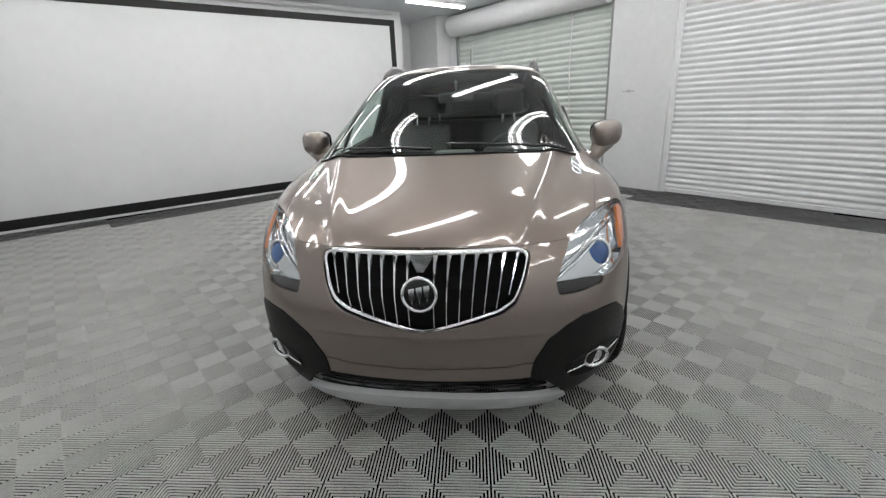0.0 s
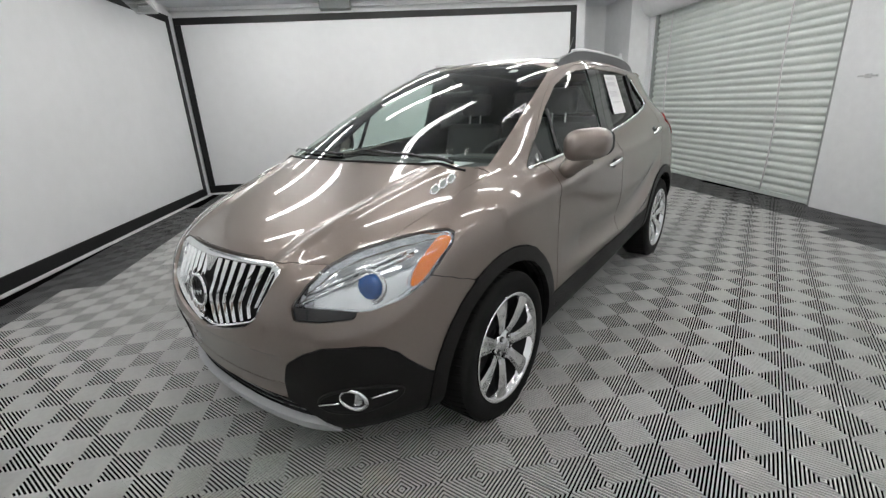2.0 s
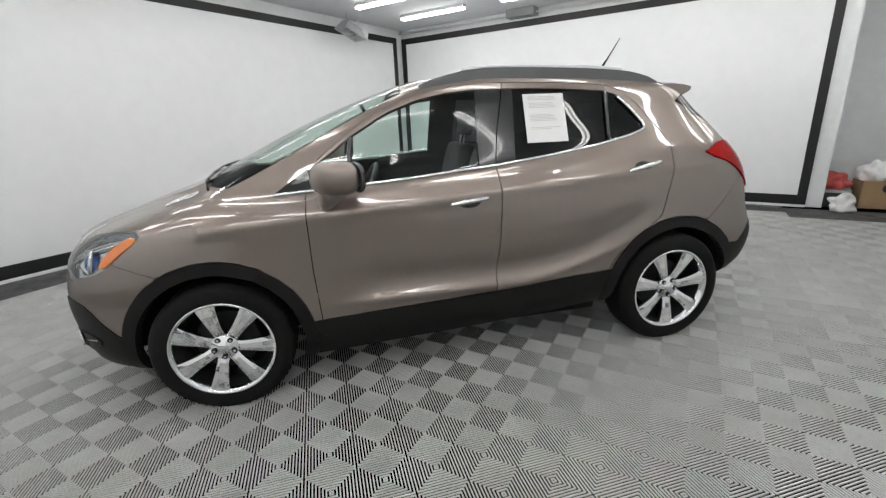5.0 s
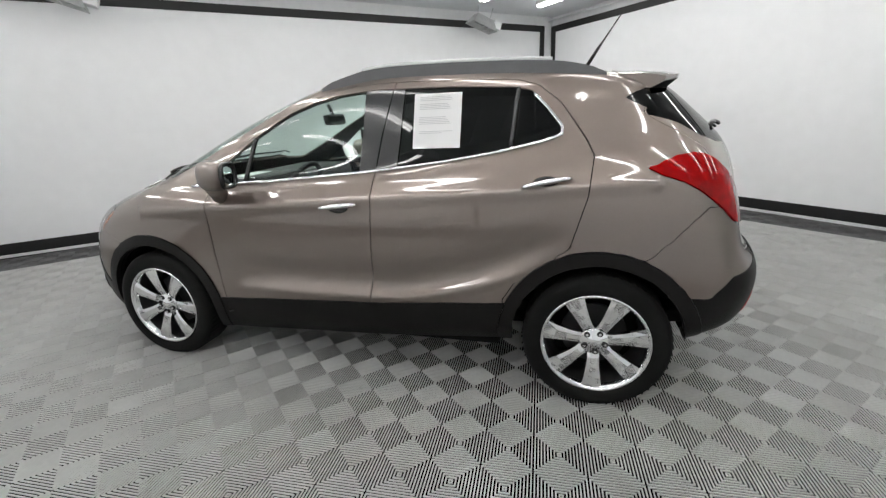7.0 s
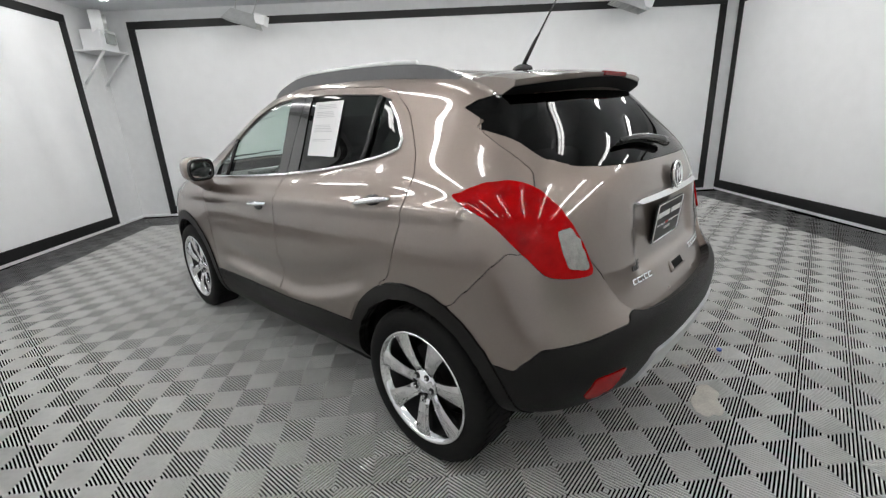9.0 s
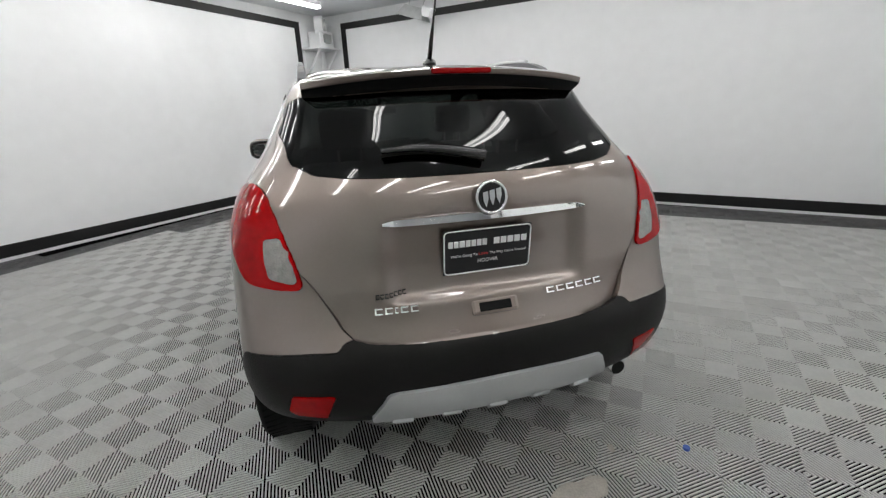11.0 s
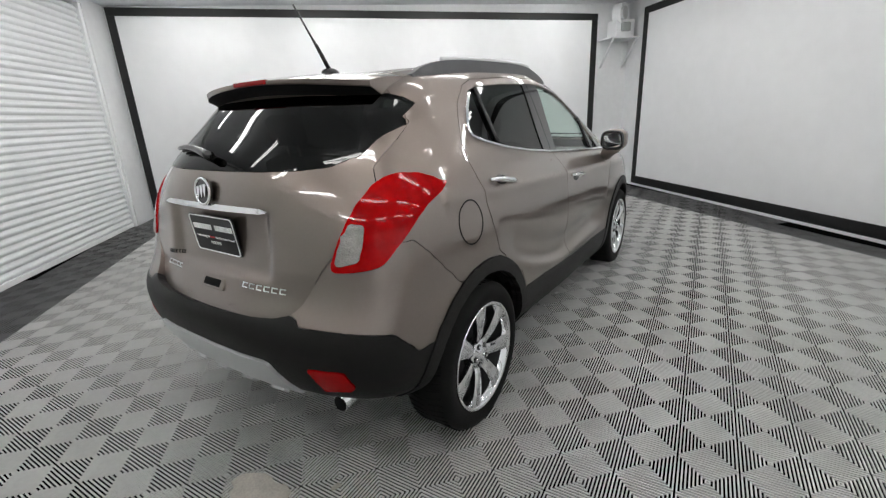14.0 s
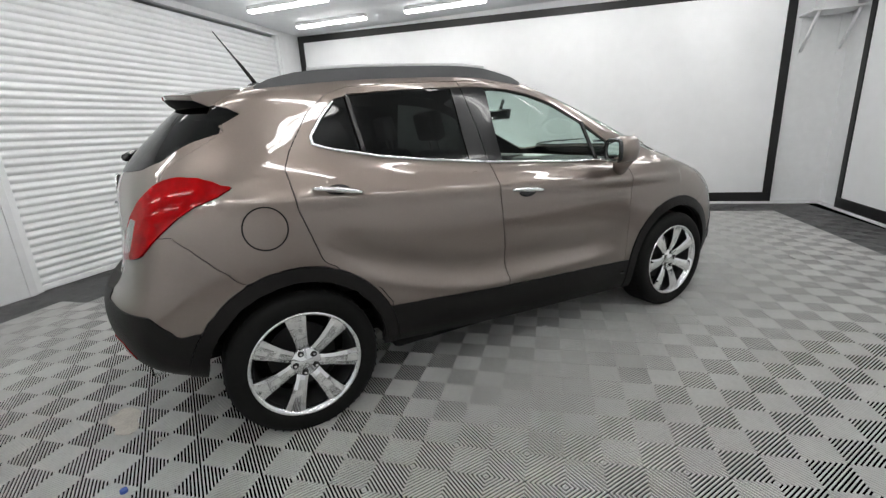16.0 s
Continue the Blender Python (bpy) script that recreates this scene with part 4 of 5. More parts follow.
# lower intake bars
for k, z in enumerate((.287, .312, .337)):
    pts = [surf("front", abs(x), z)[0] * 1 for x in np.linspace(0, .46, 9)]
    line = [Vector((-p.x, p.y + .025, z)) for p in pts[:0:-1]] + [Vector((p.x, p.y + .025, z)) for p in pts]
    tube("intake_bar", line, .005, CLAD, car, sides=6)

# ---- head lamps ----
hl = owner == "head_lamp"
keep_owner = owner.copy()
owner[hl & inside_poly(project(C, NOSE_AX), AMBER)] = "amber"
for s in (1, -1):
    lamp = panel("head_lamp", ["amber", "head_lamp"], LENS_CLEAR, car, "clear head lamp with amber corner and blue projector", mirror=s, lift=.002, inset=0.001, depth=.012, shadow=False)
    panel("lamp_reflector", ["head_lamp"], REFLECTOR, lamp, "silvered reflector", mirror=s, lift=-.038, inset=0.0, depth=-.022)
    panel("amber_corner", ["amber"], LENS_AMBER, lamp, "amber side reflector", mirror=s, lift=-.006, inset=0.0)
    panel("lamp_base", ["lamp_notch"], GLOSS_BLACK, lamp, "gloss black strip under the lamp", mirror=s, lift=-.006)
    c0, n0 = surf("front", .680, .806)
    d0 = (n0 * .55 + Vector((0, -1, 0)) * .6).normalized()
    m = aim(c0 - n0 * .040, d0)
    bm = bmesh.new()
    bmesh.ops.create_uvsphere(bm, u_segments=24, v_segments=12, radius=.046, matrix=m @ Matrix.Diagonal((1, 1, .55, 1)))
    if s < 0:
        bmesh.ops.transform(bm, matrix=Matrix.Diagonal((-1, 1, 1, 1)), verts=bm.verts)
    part("projector", bm, BLUE_LENS, lamp, "blue-tinted projector lens", True)
    tube("projector_ring", [Vector((s, 1, 1)) * (m @ Vector((.055 * math.cos(a), .055 * math.sin(a), .0))) for a in np.linspace(0, 2 * math.pi, 29)[:-1]], .009, REFLECTOR, lamp, closed=True)
    for (xa, za, xb, zb) in ((.46, .735, .745, .895), (.50, .785, .72, .905), (.47, .722, .60, .735)):
        line = []
        for u in np.linspace(0, 1, 8):
            p, nn = surf("front", xa + (xb - xa) * u, za + (zb - za) * u)
            p = p - nn * .028
            line.append((p.x * s, p.y, p.z))
        tube("lamp_fin", line, .006, REFLECTOR, lamp, sides=8)
owner = keep_owner

# ---- fog lamps ----
for s in (1, -1):
    p, n0 = surf("front", .645, .405)
    m = aim(p + n0 * .008, (n0 + Vector((0, -.7, 0))).normalized())
    mir = Matrix.Diagonal((s, 1, 1, 1))
    bm = bmesh.new()
    disc(bm, .032, .006, m @ pose(0, 0, -.008))
    bmesh.ops.transform(bm, matrix=mir, verts=bm.verts)
    fog = part("fog_lamp", bm, REFLECTOR, car, "round fog lamp in a chrome ring")
    tube("fog_ring", [mir @ (m @ Vector((.050 * math.cos(a), .041 * math.sin(a), 0))) for a in np.linspace(0, 2 * math.pi, 33)[:-1]], .008, CHROME, fog, closed=True)
    for xa, xb in ((.53, .60), (.69, .75)):
        tube("fog_wing", [mir @ (surf("front", x, .372 + (x - .53) * .22)[0] + surf("front", x, .38)[1] * .008) for x in np.linspace(xa, xb, 5)], .0045, CHROME, fog, sides=8)
    # dark pocket round the lamp
    pocket = []
    for a in np.linspace(0, 2 * math.pi, 29)[:-1]:
        q, nn = surf("front", .645 + .115 * math.cos(a), .395 + .055 * math.sin(a) + .020 * math.cos(a))
        pocket.append(mir @ (q + nn * .005))
    tube("fog_bezel", pocket, .006, CLAD, fog, closed=True)

# ---- hood portholes, washer line, wipers ----
for s in (1, -1):
    for k in range(3):
        p, n0 = surf("top", .630 + .004 * k, -1.44 + .048 * k)
        m = aim(p + n0 * .002, n0, (1, .35, 0))
        e_ = mesh_part("porthole", [Vector((s, 1, 1)) * (m @ Vector(q)) for q in ((-.03, -.012, 0), (.03, -.012, 0), (.03, .012, 0), (-.03, .012, 0))], [(0, 1, 2, 3)], GREY_STEEL, car, "chrome-rimmed hood porthole", False)
        tube("porthole_rim", [Vector((s, 1, 1)) * (m @ Vector((.032 * math.copysign(abs(math.cos(a)) ** .6, math.cos(a)), .014 * math.sin(a), .002))) for a in np.linspace(0, 2 * math.pi, 25)[:-1]], .0038, CHROME, e_, closed=True, sides=8)
for x0_, x1_ in ((.60, .02), (-.05, -.60)):
    line = []
    for u in np.linspace(0, 1, 12):
        x = x0_ + (x1_ - x0_) * u
        p, n0 = surf("top", abs(x), -1.335 + .17 * x * x + .045 * u)
        line.append((p.x * (1 if x > 0 else -1), p.y, p.z + .016))
    tube("wiper", line, [.008 - .004 * k / 11 for k in range(12)], GLOSS_BLACK, car, "black wiper at the foot of the windscreen", 8)
line = []
for x in np.linspace(-.655, .655, 41):
    p, n0 = surf("top", abs(x), -1.365 + .215 * x * x + .05 * x ** 4)
    line.append((x, p.y, p.z + .001))
tube("cowl_strip", line, .006, CLAD, car, "black cowl strip", 8)

# ---- doors: handles, belt trim, dividers, mirrors ----
for s in (1, -1):
    for key, yc, zc, tilt in (("f", .012, .978, .04), ("r", 1.038, 1.088, .075)):
        d = doors[key, s]
        p, n0 = surf_s("side", yc, zc, s)
        bm = bmesh.new()
        bmesh.ops.create_uvsphere(bm, u_segments=20, v_segments=10, radius=1, matrix=aim(p - n0 * .004, n0) @ Matrix.Diagonal((.062, .034, .008, 1)))
        part("handle_cup", bm, GLOSS_BLACK, d, "dark cup behind the handle", True)
        pts, rad = [], []
        for u in np.linspace(-1, 1, 13):
            q, nn = surf_s("side", yc + .108 * u, zc + tilt * .5 * u * .5, s)
            pts.append(q + nn * (.028 - .022 * abs(u) ** 3))
            rad.append(.0125 * (1 - .35 * abs(u) ** 2))
        tube("door_handle", pts, rad, CHROME, d, "chrome door handle", 12)
    belt = [q for q in DLO[:8]] + [(1.03, 1.41), (.965, 1.475)]
    belt = resample([(y, z - .004) for y, z in belt], 70)
    cut = int(np.searchsorted(belt[:40, 0], .19))
    for key, seg in (("f", belt[:cut + 1]), ("r", belt[cut:])):
        tube("belt_trim", [surf_s("side", y, z, s, .004)[0] for y, z in seg], .0085, CHROME, doors[key, s], "bright chrome belt trim", 8)
    for key, a, b_ in (("f", (-.592, 1.09), (-.552, 1.315)), ("r", (.868, 1.238), (.892, 1.50))):
        tube("window_bar", [surf_s("side", a[0] + (b_[0] - a[0]) * u, a[1] + (b_[1] - a[1]) * u, s, .002)[0] for u in np.linspace(0, 1, 9)], .012, GLOSS_BLACK, doors[key, s], "black window divider", 8)
    # mirror: arm and rounded housing
    sail = []
    for y in np.linspace(-.938, -.775, 8):
        zb = 1.070 + .051 * (y + .945)
        for u in (0, .5, 1):
            sail.append(surf_s("side", y, zb + u * (.004 + .60 * (y + .938)), s, .004)[0])
    mesh_part("mirror_sail", sail, [(i * 3 + j, i * 3 + 3 + j, i * 3 + 4 + j, i * 3 + 1 + j) for i in range(7) for j in range(2)], GLOSS_BLACK, doors["f", s], "black mirror sail", False)
    vs, fs = [], []
    NA, NB = 20, 14
    for i in range(NA):
        a = 2 * math.pi * i / NA
        for j in range(NB + 1):
            b_ = math.pi * (j / NB - .5)
            e1 = lambda c, pw: math.copysign(abs(c) ** pw, c)
            x = .938 + .096 * e1(math.cos(b_), .72) * e1(math.cos(a), .78)
            z = 1.150 + .078 * e1(math.cos(b_), .72) * e1(math.sin(a), .72) + .10 * (x - .938) * .5
            y = -.625 + .075 * e1(math.sin(b_), .8) - .05 * (1 - abs(x - .90) / .2) * (b_ < 0) + (x - .938) * .35
            vs.append((s * x, y, z))
    for i in range(NA):
        for j in range(NB):
            a_, b2 = i * (NB + 1) + j, (i + 1) % NA * (NB + 1) + j
            fs.append((a_, b2, b2 + 1, a_ + 1))
    mir_ = mesh_part("door_mirror", vs, fs, PAINT, car, "bronze-grey door mirror with black foot")
    tube("mirror_arm", [(s * .835, -.71, 1.005), (s * .862, -.70, 1.03), (s * .892, -.675, 1.07), (s * .935, -.645, 1.105)], [.030, .042, .052, .058], PAINT, mir_, "mirror arm", 14)
    vs = [(s * (.938 + .076 * math.copysign(abs(math.cos(a)) ** .6, math.cos(a))), -.548 + .35 * .076 * math.cos(a), 1.150 + .058 * math.copysign(abs(math.sin(a)) ** .6, math.sin(a))) for a in np.linspace(0, 2 * math.pi, 33)[:-1]]
    mesh_part("mirror_glass", vs, [tuple(range(32))], MIRROR, mir_, "mirror glass", False)
    tube("mirror_rim", vs, .012, GLOSS_BLACK, mir_, "black mirror edge", 8, closed=True)

# ---- roof rails, antenna, spoiler ----
for s in (1, -1):
    top_, low = [], []
    for u in np.linspace(0, 1, 25):
        y = -.17 + 1.45 * u
        h_ = .040 * min(1, u / .16, (1 - u) / .14) ** .6
        q, _ = surf("top", .548 - .012 * abs(u - .5), y)
        zb = max(q.z, 1.545)
        top_.append(Vector((s * q.x, y, zb + h_ + .009)))
        low.append((Vector((s * (q.x - .022), y, zb - .012)), Vector((s * (q.x + .022), y, zb - .016)), Vector((s * (q.x + .014), y, zb + h_ + .004)), Vector((s * (q.x - .014), y, zb + h_ + .004))))
    vs = [v for r in low for v in r]
    fs = [(i * 4 + j, i * 4 + (j + 1) % 4, i * 4 + 4 + (j + 1) % 4, i * 4 + 4 + j) for i in range(24) for j in range(4)] + [(0, 1, 2, 3), (96, 97, 98, 99)]
    rail = mesh_part("roof_rail", vs, fs, GREY_RAIL, car, "grey roof rail with silver top", False)
    tube("rail_strip", top_[4:-4], .012, SATIN, rail, "silver rail top", 10)
p, n0 = surf("top", 0.0, 1.19)
bm = bmesh.new()
bmesh.ops.create_uvsphere(bm, u_segments=20, v_segments=10, radius=1, matrix=pose(0, 1.20, p.z + .004) @ Matrix.Diagonal((.028, .055, .026, 1)))
ant = part("antenna_base", bm, GLOSS_BLACK, car, "black roof antenna foot", True)
tube("antenna_mast", [(0, 1.205, p.z + .02), (0, 1.265, p.z + .115), (0, 1.29, p.z + .15), (0, 1.375, 1.875)], [.011, .0085, .005, .003], GLOSS_BLACK, ant, "thin black antenna mast", 8)

vs, fs = [], []
NS = 25
for i in range(NS):
    x = -.548 + 1.096 * i / (NS - 1)
    a = abs(x) / .548
    y0, y1 = 1.335 - .0 * a, 1.655 - .125 * a ** 3
    q, _ = surf("top", abs(x) * .985, 1.335)
    z0 = q.z + .004
    z1 = 1.548 - .030 * a ** 2
    prof = [(y0, z0), (y0 + (y1 - y0) * .35, z0 + (z1 - z0) * .33 + .006), (y0 + (y1 - y0) * .75, z0 + (z1 - z0) * .72 + .006), (y1, z1), (y1 - .004, z1 - .013 - .006 * a), (y1 - .07, z1 - .060 - .02 * a + .030 * a ** 6), (y0 + .02, z0 - .085 + .050 * a ** 6)]
    vs += [(x, *q_) for q_ in prof]
k = 7
for i in range(NS - 1):
    for j in range(k):
        fs.append((i * k + j, i * k + (j + 1) % k, i * k + k + (j + 1) % k, i * k + k + j))
fs += [tuple(range(k)), tuple((NS - 1) * k + j for j in range(k))]
spoiler = mesh_part("roof_spoiler", vs, fs, PAINT, car, "bronze-grey roof spoiler with black underside")
spoiler.modifiers.new("edge", "EDGE_SPLIT").split_angle = radians(40)
vs = [Vector(v) + Vector((0, .0, -.003)) for i in range(NS) for v in (vs[i * k + 4], vs[i * k + 5], vs[i * k + 6])]
fs = [(i * 3 + j, i * 3 + j + 1, i * 3 + 4 + j, i * 3 + 3 + j) for i in range(NS - 1) for j in range(2)]
under = mesh_part("spoiler_underside", vs, fs, SHELL, spoiler, "black spoiler underside")
box("stop_lamp", (-.11, 1.640, 1.533), (.11, 1.658, 1.552), LENS_RED_DARK, spoiler, .006, "deep red high stop lamp")

# ---- tail lamps ----
keep_owner = owner.copy()
tlm = owner == "tail_lamp"
owner[tlm & inside_poly(project(C, TAIL_AX), REVERSE)] = "reverse"
for s in (1, -1):
    tl = panel("tail_lamp", ["tail_lamp"], LENS_RED, car, "glossy red wraparound tail lamp", mirror=s, lift=.008, inset=0.0005)
    panel("reversing_lens", ["reverse"], LENS_WHITE, tl, "clear ribbed reversing lens", mirror=s, lift=.008, inset=.001)
owner = keep_owner

# ---- tailgate trim ----
def on_gate(x, z, out=0.0):
    p_, n_ = surf_s("rear", x, z)
    return p_ + n_ * (out + float(gate_set(z))), n_


vs, fs = [], []
for i, x in enumerate(np.linspace(-.352, .352, 21)):
    h_ = .014 * (1 - .25 * (abs(x) / .352) ** 2) * (.35 if abs(x) > .34 else 1)
    y = 1.918 - .15 * x * x
    vs += [(x, y - .03, 1.085 - h_), (x, y + .016, 1.085 - h_ * .6), (x, y + .008, 1.085 + h_), (x, y - .03, 1.085 + h_)]
fs = [(i * 4 + j, i * 4 + (j + 1) % 4, i * 4 + 4 + (j + 1) % 4, i * 4 + 4 + j) for i in range(20) for j in range(4)] + [(0, 1, 2, 3), (80, 81, 82, 83)]
mesh_part("chrome_bar", vs, fs, CHROME, gate, "chrome bar above the plate", False)
badge(car, aim(on_gate(0, 1.142, .012)[0], (0, 1, .12)), .050, "round chrome and black emblem")
p, n0 = on_gate(.0, .968)
pm = aim(Vector((0.008, p.y + .018, .968)), (0, 1, -.10))
bm = bmesh.new()
bm_box(bm, -.155, -.079, -.004, .155, .079, .004, .003, pm)
plate = part("plate", bm, PLATE_BLACK, car, "black dealer plate with white rim and lettering")
rim_pts = []
for cx, cy, a0 in ((.138, .062, 0), (-.138, .062, 90), (-.138, -.062, 180), (.138, -.062, 270)):
    rim_pts += [pm @ Vector((cx + .014 * math.cos(radians(a0 + a)), cy + .014 * math.sin(radians(a0 + a)), .005)) for a in (0, 30, 60, 90)]
tube("plate_rim", rim_pts, .0026, WHITE_INK, plate, closed=True, sides=6)


def bars(name, parent, m, x0_, x1_, yc, h_, widths, material, out=.006):
    """Plain bars in place of a brand name."""
    total = sum(widths) + .25 * (len(widths) - 1)
    x = x0_
    bm = bmesh.new()
    sc = (x1_ - x0_) / total
    for w_ in widths:
        bm_box(bm, x, yc - h_ / 2, out - .003, x + w_ * sc, yc + h_ / 2, out, 0, m)
        x += (w_ + .25) * sc
    return part(name, bm, material, parent)


bars("name_bars", plate, pm, -.138, -.005, .030, .022, (1, 1, 1.2, 1, 1, 1, 1), WHITE_INK)
bars("name_bars", plate, pm, .02, .138, .030, .022, (1, 1, 1, 1, 1), WHITE_INK)


def letters(text, parent, m, x, y, size, material, extrude=.0006):
    cu = bpy.data.curves.new("lettering", "FONT")
    cu.body, cu.size, cu.extrude, cu.align_x = text, size, extrude, "CENTER"
    cu.materials.append(material)
    tmp = bpy.data.objects.new("lettering", cu)
    scene.collection.objects.link(tmp)
    bpy.context.view_layer.update()
    me = bpy.data.meshes.new_from_object(tmp.evaluated_get(bpy.context.evaluated_depsgraph_get()))
    bpy.data.objects.remove(tmp)
    me.transform(m @ pose(x, y, .0055))
    ob = new("lettering", me)
    ob.parent = parent
    return ob


letters("You're Going To", plate, pm, -.084, -.016, .0138, WHITE_INK)
letters("Love", plate, pm, -.017, -.016, .017, RED_INK)
letters("The Way You're Treated!", plate, pm, .073, -.016, .0126, WHITE_INK)
letters("HOOVER", plate, pm, 0, -.042, .018, WHITE_INK)
# brand letters on the gate as plain chrome blocks
for name, xa, xb, z, h_, widths, mt in (("maker_letters", .402, .262, .812, .021, (1, 1, .4, 1, 1), CHROME), ("model_letters", -.195, -.425, .808, .021, (1,) * 6, CHROME), ("dealer_sticker", .393, .292, .856, .016, (1,) * 7, GLOSS_BLACK)):
    bm = bmesh.new()
    total, x = sum(widths) + .3 * (len(widths) - 1), xa
    sc = (xb - xa) / total
    for w_ in widths:
        p, n0 = on_gate(x + w_ * sc / 2, z)
        m = aim(p + n0 * .003, n0)
        ww = abs(w_ * sc) / 2
        # a block with an open middle, like a wide letter
        bm_box(bm, -ww, h_ * .28, -.002, ww, h_ * .5, .002, 0, m)
        bm_box(bm, -ww, -h_ * .5, -.002, ww, -h_ * .28, .002, 0, m)
        bm_box(bm, -ww, -h_ * .28, -.002, -ww * .55, h_ * .28, .002, 0, m)
        x += (w_ + .3) * sc
    part(name, bm, mt, gate)
# gate handle
p, n0 = on_gate(.0, .792)
m = aim(p, n0)
bm = bmesh.new()
bm_box(bm, -.085, -.028, -.02, .085, .030, .006, .012, m)
hd = part("gate_handle", bm, PAINT, car, "recessed tailgate handle")
bm = bmesh.new()
bm_box(bm, -.058, -.018, -.01, .058, .014, .0075, .004, m)
part("handle_slot", bm, SHELL, hd)
# rear wiper
line = []
for u in np.linspace(0, 1, 10):
    p, n0 = on_gate(.0 + .32 * u, 1.255 + .03 * math.sin(u * 2.2))
    line.append(p + n0 * .028)
wp = tube("rear_wiper", line, [.020 - .012 * i / 9 for i in range(10)], GLOSS_BLACK, car, "black rear wiper", 8)
tube("wiper_blade", [q - Vector((0, .014, .014)) for q in line[2:]], .006, RUBBER, wp, sides=6)
# skid plate studs and exhaust
for x in (-.34, -.17, 0, .17, .34):
    p, n0 = surf_s("rear", x, .415)
    bm = bmesh.new()
    bm_box(bm, -.036, -.016, .006, .036, .020, .024, .007, aim(p, n0))
    part("skid_tab", bm, SATIN, car, "silver tab on the skid plate")
tube("exhaust_tip", [(-.57, 1.70, .372), (-.575, 1.83, .370), (-.58, 1.885, .367)], [.030, .034, .036], CHROME, car, "chrome oval exhaust tip", 20)
bm = bmesh.new()
disc(bm, .030, .004, pose(-.58, 1.888, .367, 90))
part("exhaust_bore", bm, SHELL, car)
# fuel lid on the right flank
rimf = [surf_s("side", 1.356 + .087 * math.cos(a), .974 + .087 * math.sin(a), -1, -.0005)[0] for a in np.linspace(0, 2 * math.pi, 49)[:-1]]
tube("fuel_lid_gap", rimf, .0032, SHELL, car, "gap round the fuel lid", 6, closed=True)


# ---- wheels ----
def lathe(profile, n=56):
    """Revolve (radius, x) round the x axis."""
    vs, fs, m_ = [], [], len(profile)
    for i in range(n):
        a = 2 * math.pi * i / n
        vs += [(x, r * math.cos(a), r * math.sin(a)) for r, x in profile]
    for i in range(n):
        for j in range(m_ - 1):
            k_ = (i + 1) % n
            fs.append((i * m_ + j, i * m_ + j + 1, k_ * m_ + j + 1, k_ * m_ + j))
    return vs, fs


def wheel(parent, x, y, s, spin):
    w = new("wheel")
    w.parent = parent
    tagged(w, "chrome seven-spoke wheel with black tyre")
    w.matrix_local = pose(x, y, AX_Z, 0, 0, 0 if s > 0 else 180) @ pose(0, 0, 0, spin, 0, 0)
    R = AX_Z + .006
    prof = [(.246, -.10), (.268, -.108), (.300, -.110), (R - .018, -.104), (R - .004, -.085), (R, -.055), (R, .055), (R - .004, .085), (R - .018, .104), (.300, .111), (.270, .110), (.254, .104), (.244, .096)]
    tyre = mesh_part("tyre", *lathe(prof, 72), RUBBER, w, "black road tyre")
    bm = bmesh.new()
    for k_ in range(60):
        for sx in (-1, 1):
            a = 2 * math.pi * (k_ + .5 * (sx > 0)) / 60
            bm_box(bm, .050 * sx - .038, -.0035, -.003, .050 * sx + .038, .0035, .0006, 0, Matrix.Rotation(a, 4, "X") @ pose(0, 0, R, 0, 0, 14 * sx))
    part("tread_groove", bm, SHELL, w)
    mesh_part("rim_lip", *lathe([(.244, .098), (.252, .106), (.246, .111), (.237, .106), (.230, .094), (.224, .078)]), RIM, w, "polished chrome rim lip")
    mesh_part("rim_barrel", *lathe([(.225, .079), (.216, .02), (.210, -.09), (.244, -.10)]), DARK_METAL, w, "dark inner rim barrel")
    # seven tapering, dished spokes
    for k_ in range(7):
        a = 2 * math.pi * k_ / 7
        rows = []
        for r_, hw, xo, th in ((.050, .028, .070, .030), (.085, .0265, .084, .028), (.13, .030, .093, .026), (.185, .038, .099, .022), (.237, .048, .101, .02)):
            rows += [(xo - th, -hw * 1.05, r_), (xo - .004, -hw, r_), (xo + .001, -hw * .45, r_), (xo + .001, hw * .45, r_), (xo - .004, hw, r_), (xo - th, hw * 1.05, r_)]
        fs = [(i * 6 + j, i * 6 + (j + 1) % 6, i * 6 + 6 + (j + 1) % 6, i * 6 + 6 + j) for i in range(4) for j in range(6)]
        sp = mesh_part("spoke", [Matrix.Rotation(a, 3, "X") @ Vector(v) for v in rows], fs, RIM, w, smooth=False)
    mesh_part("hub", *lathe([(0, .088), (.030, .087), (.034, .082), (.062, .080), (.070, .072), (.072, .03), (0, .03)], 40), RIM, w, "polished wheel hub")
    for k_ in range(5):
        a = 2 * math.pi * (k_ + .5) / 5
        bm = bmesh.new()
        disc(bm, .0135, .010, pose(.080, .050 * math.cos(a), .050 * math.sin(a), 0, 90, 0), 16)
        part("lug_pocket", bm, GLOSS_BLACK, w)
        bm = bmesh.new()
        disc(bm, .0085, .016, pose(.081, .050 * math.cos(a), .050 * math.sin(a), 0, 90, 0), 6, .007)
        part("lug_nut", bm, CHROME, w)
    bm = bmesh.new()
    disc(bm, .155, .02, pose(-.02, 0, 0, 0, 90, 0), 40)
    part("brake_disc", bm, DARK_METAL, w, "dark steel brake disc")
    bm = bmesh.new()
    disc(bm, .210, .004, pose(-.075, 0, 0, 0, 90, 0), 40)
    part("wheel_back", bm, SHELL, w)
    return w


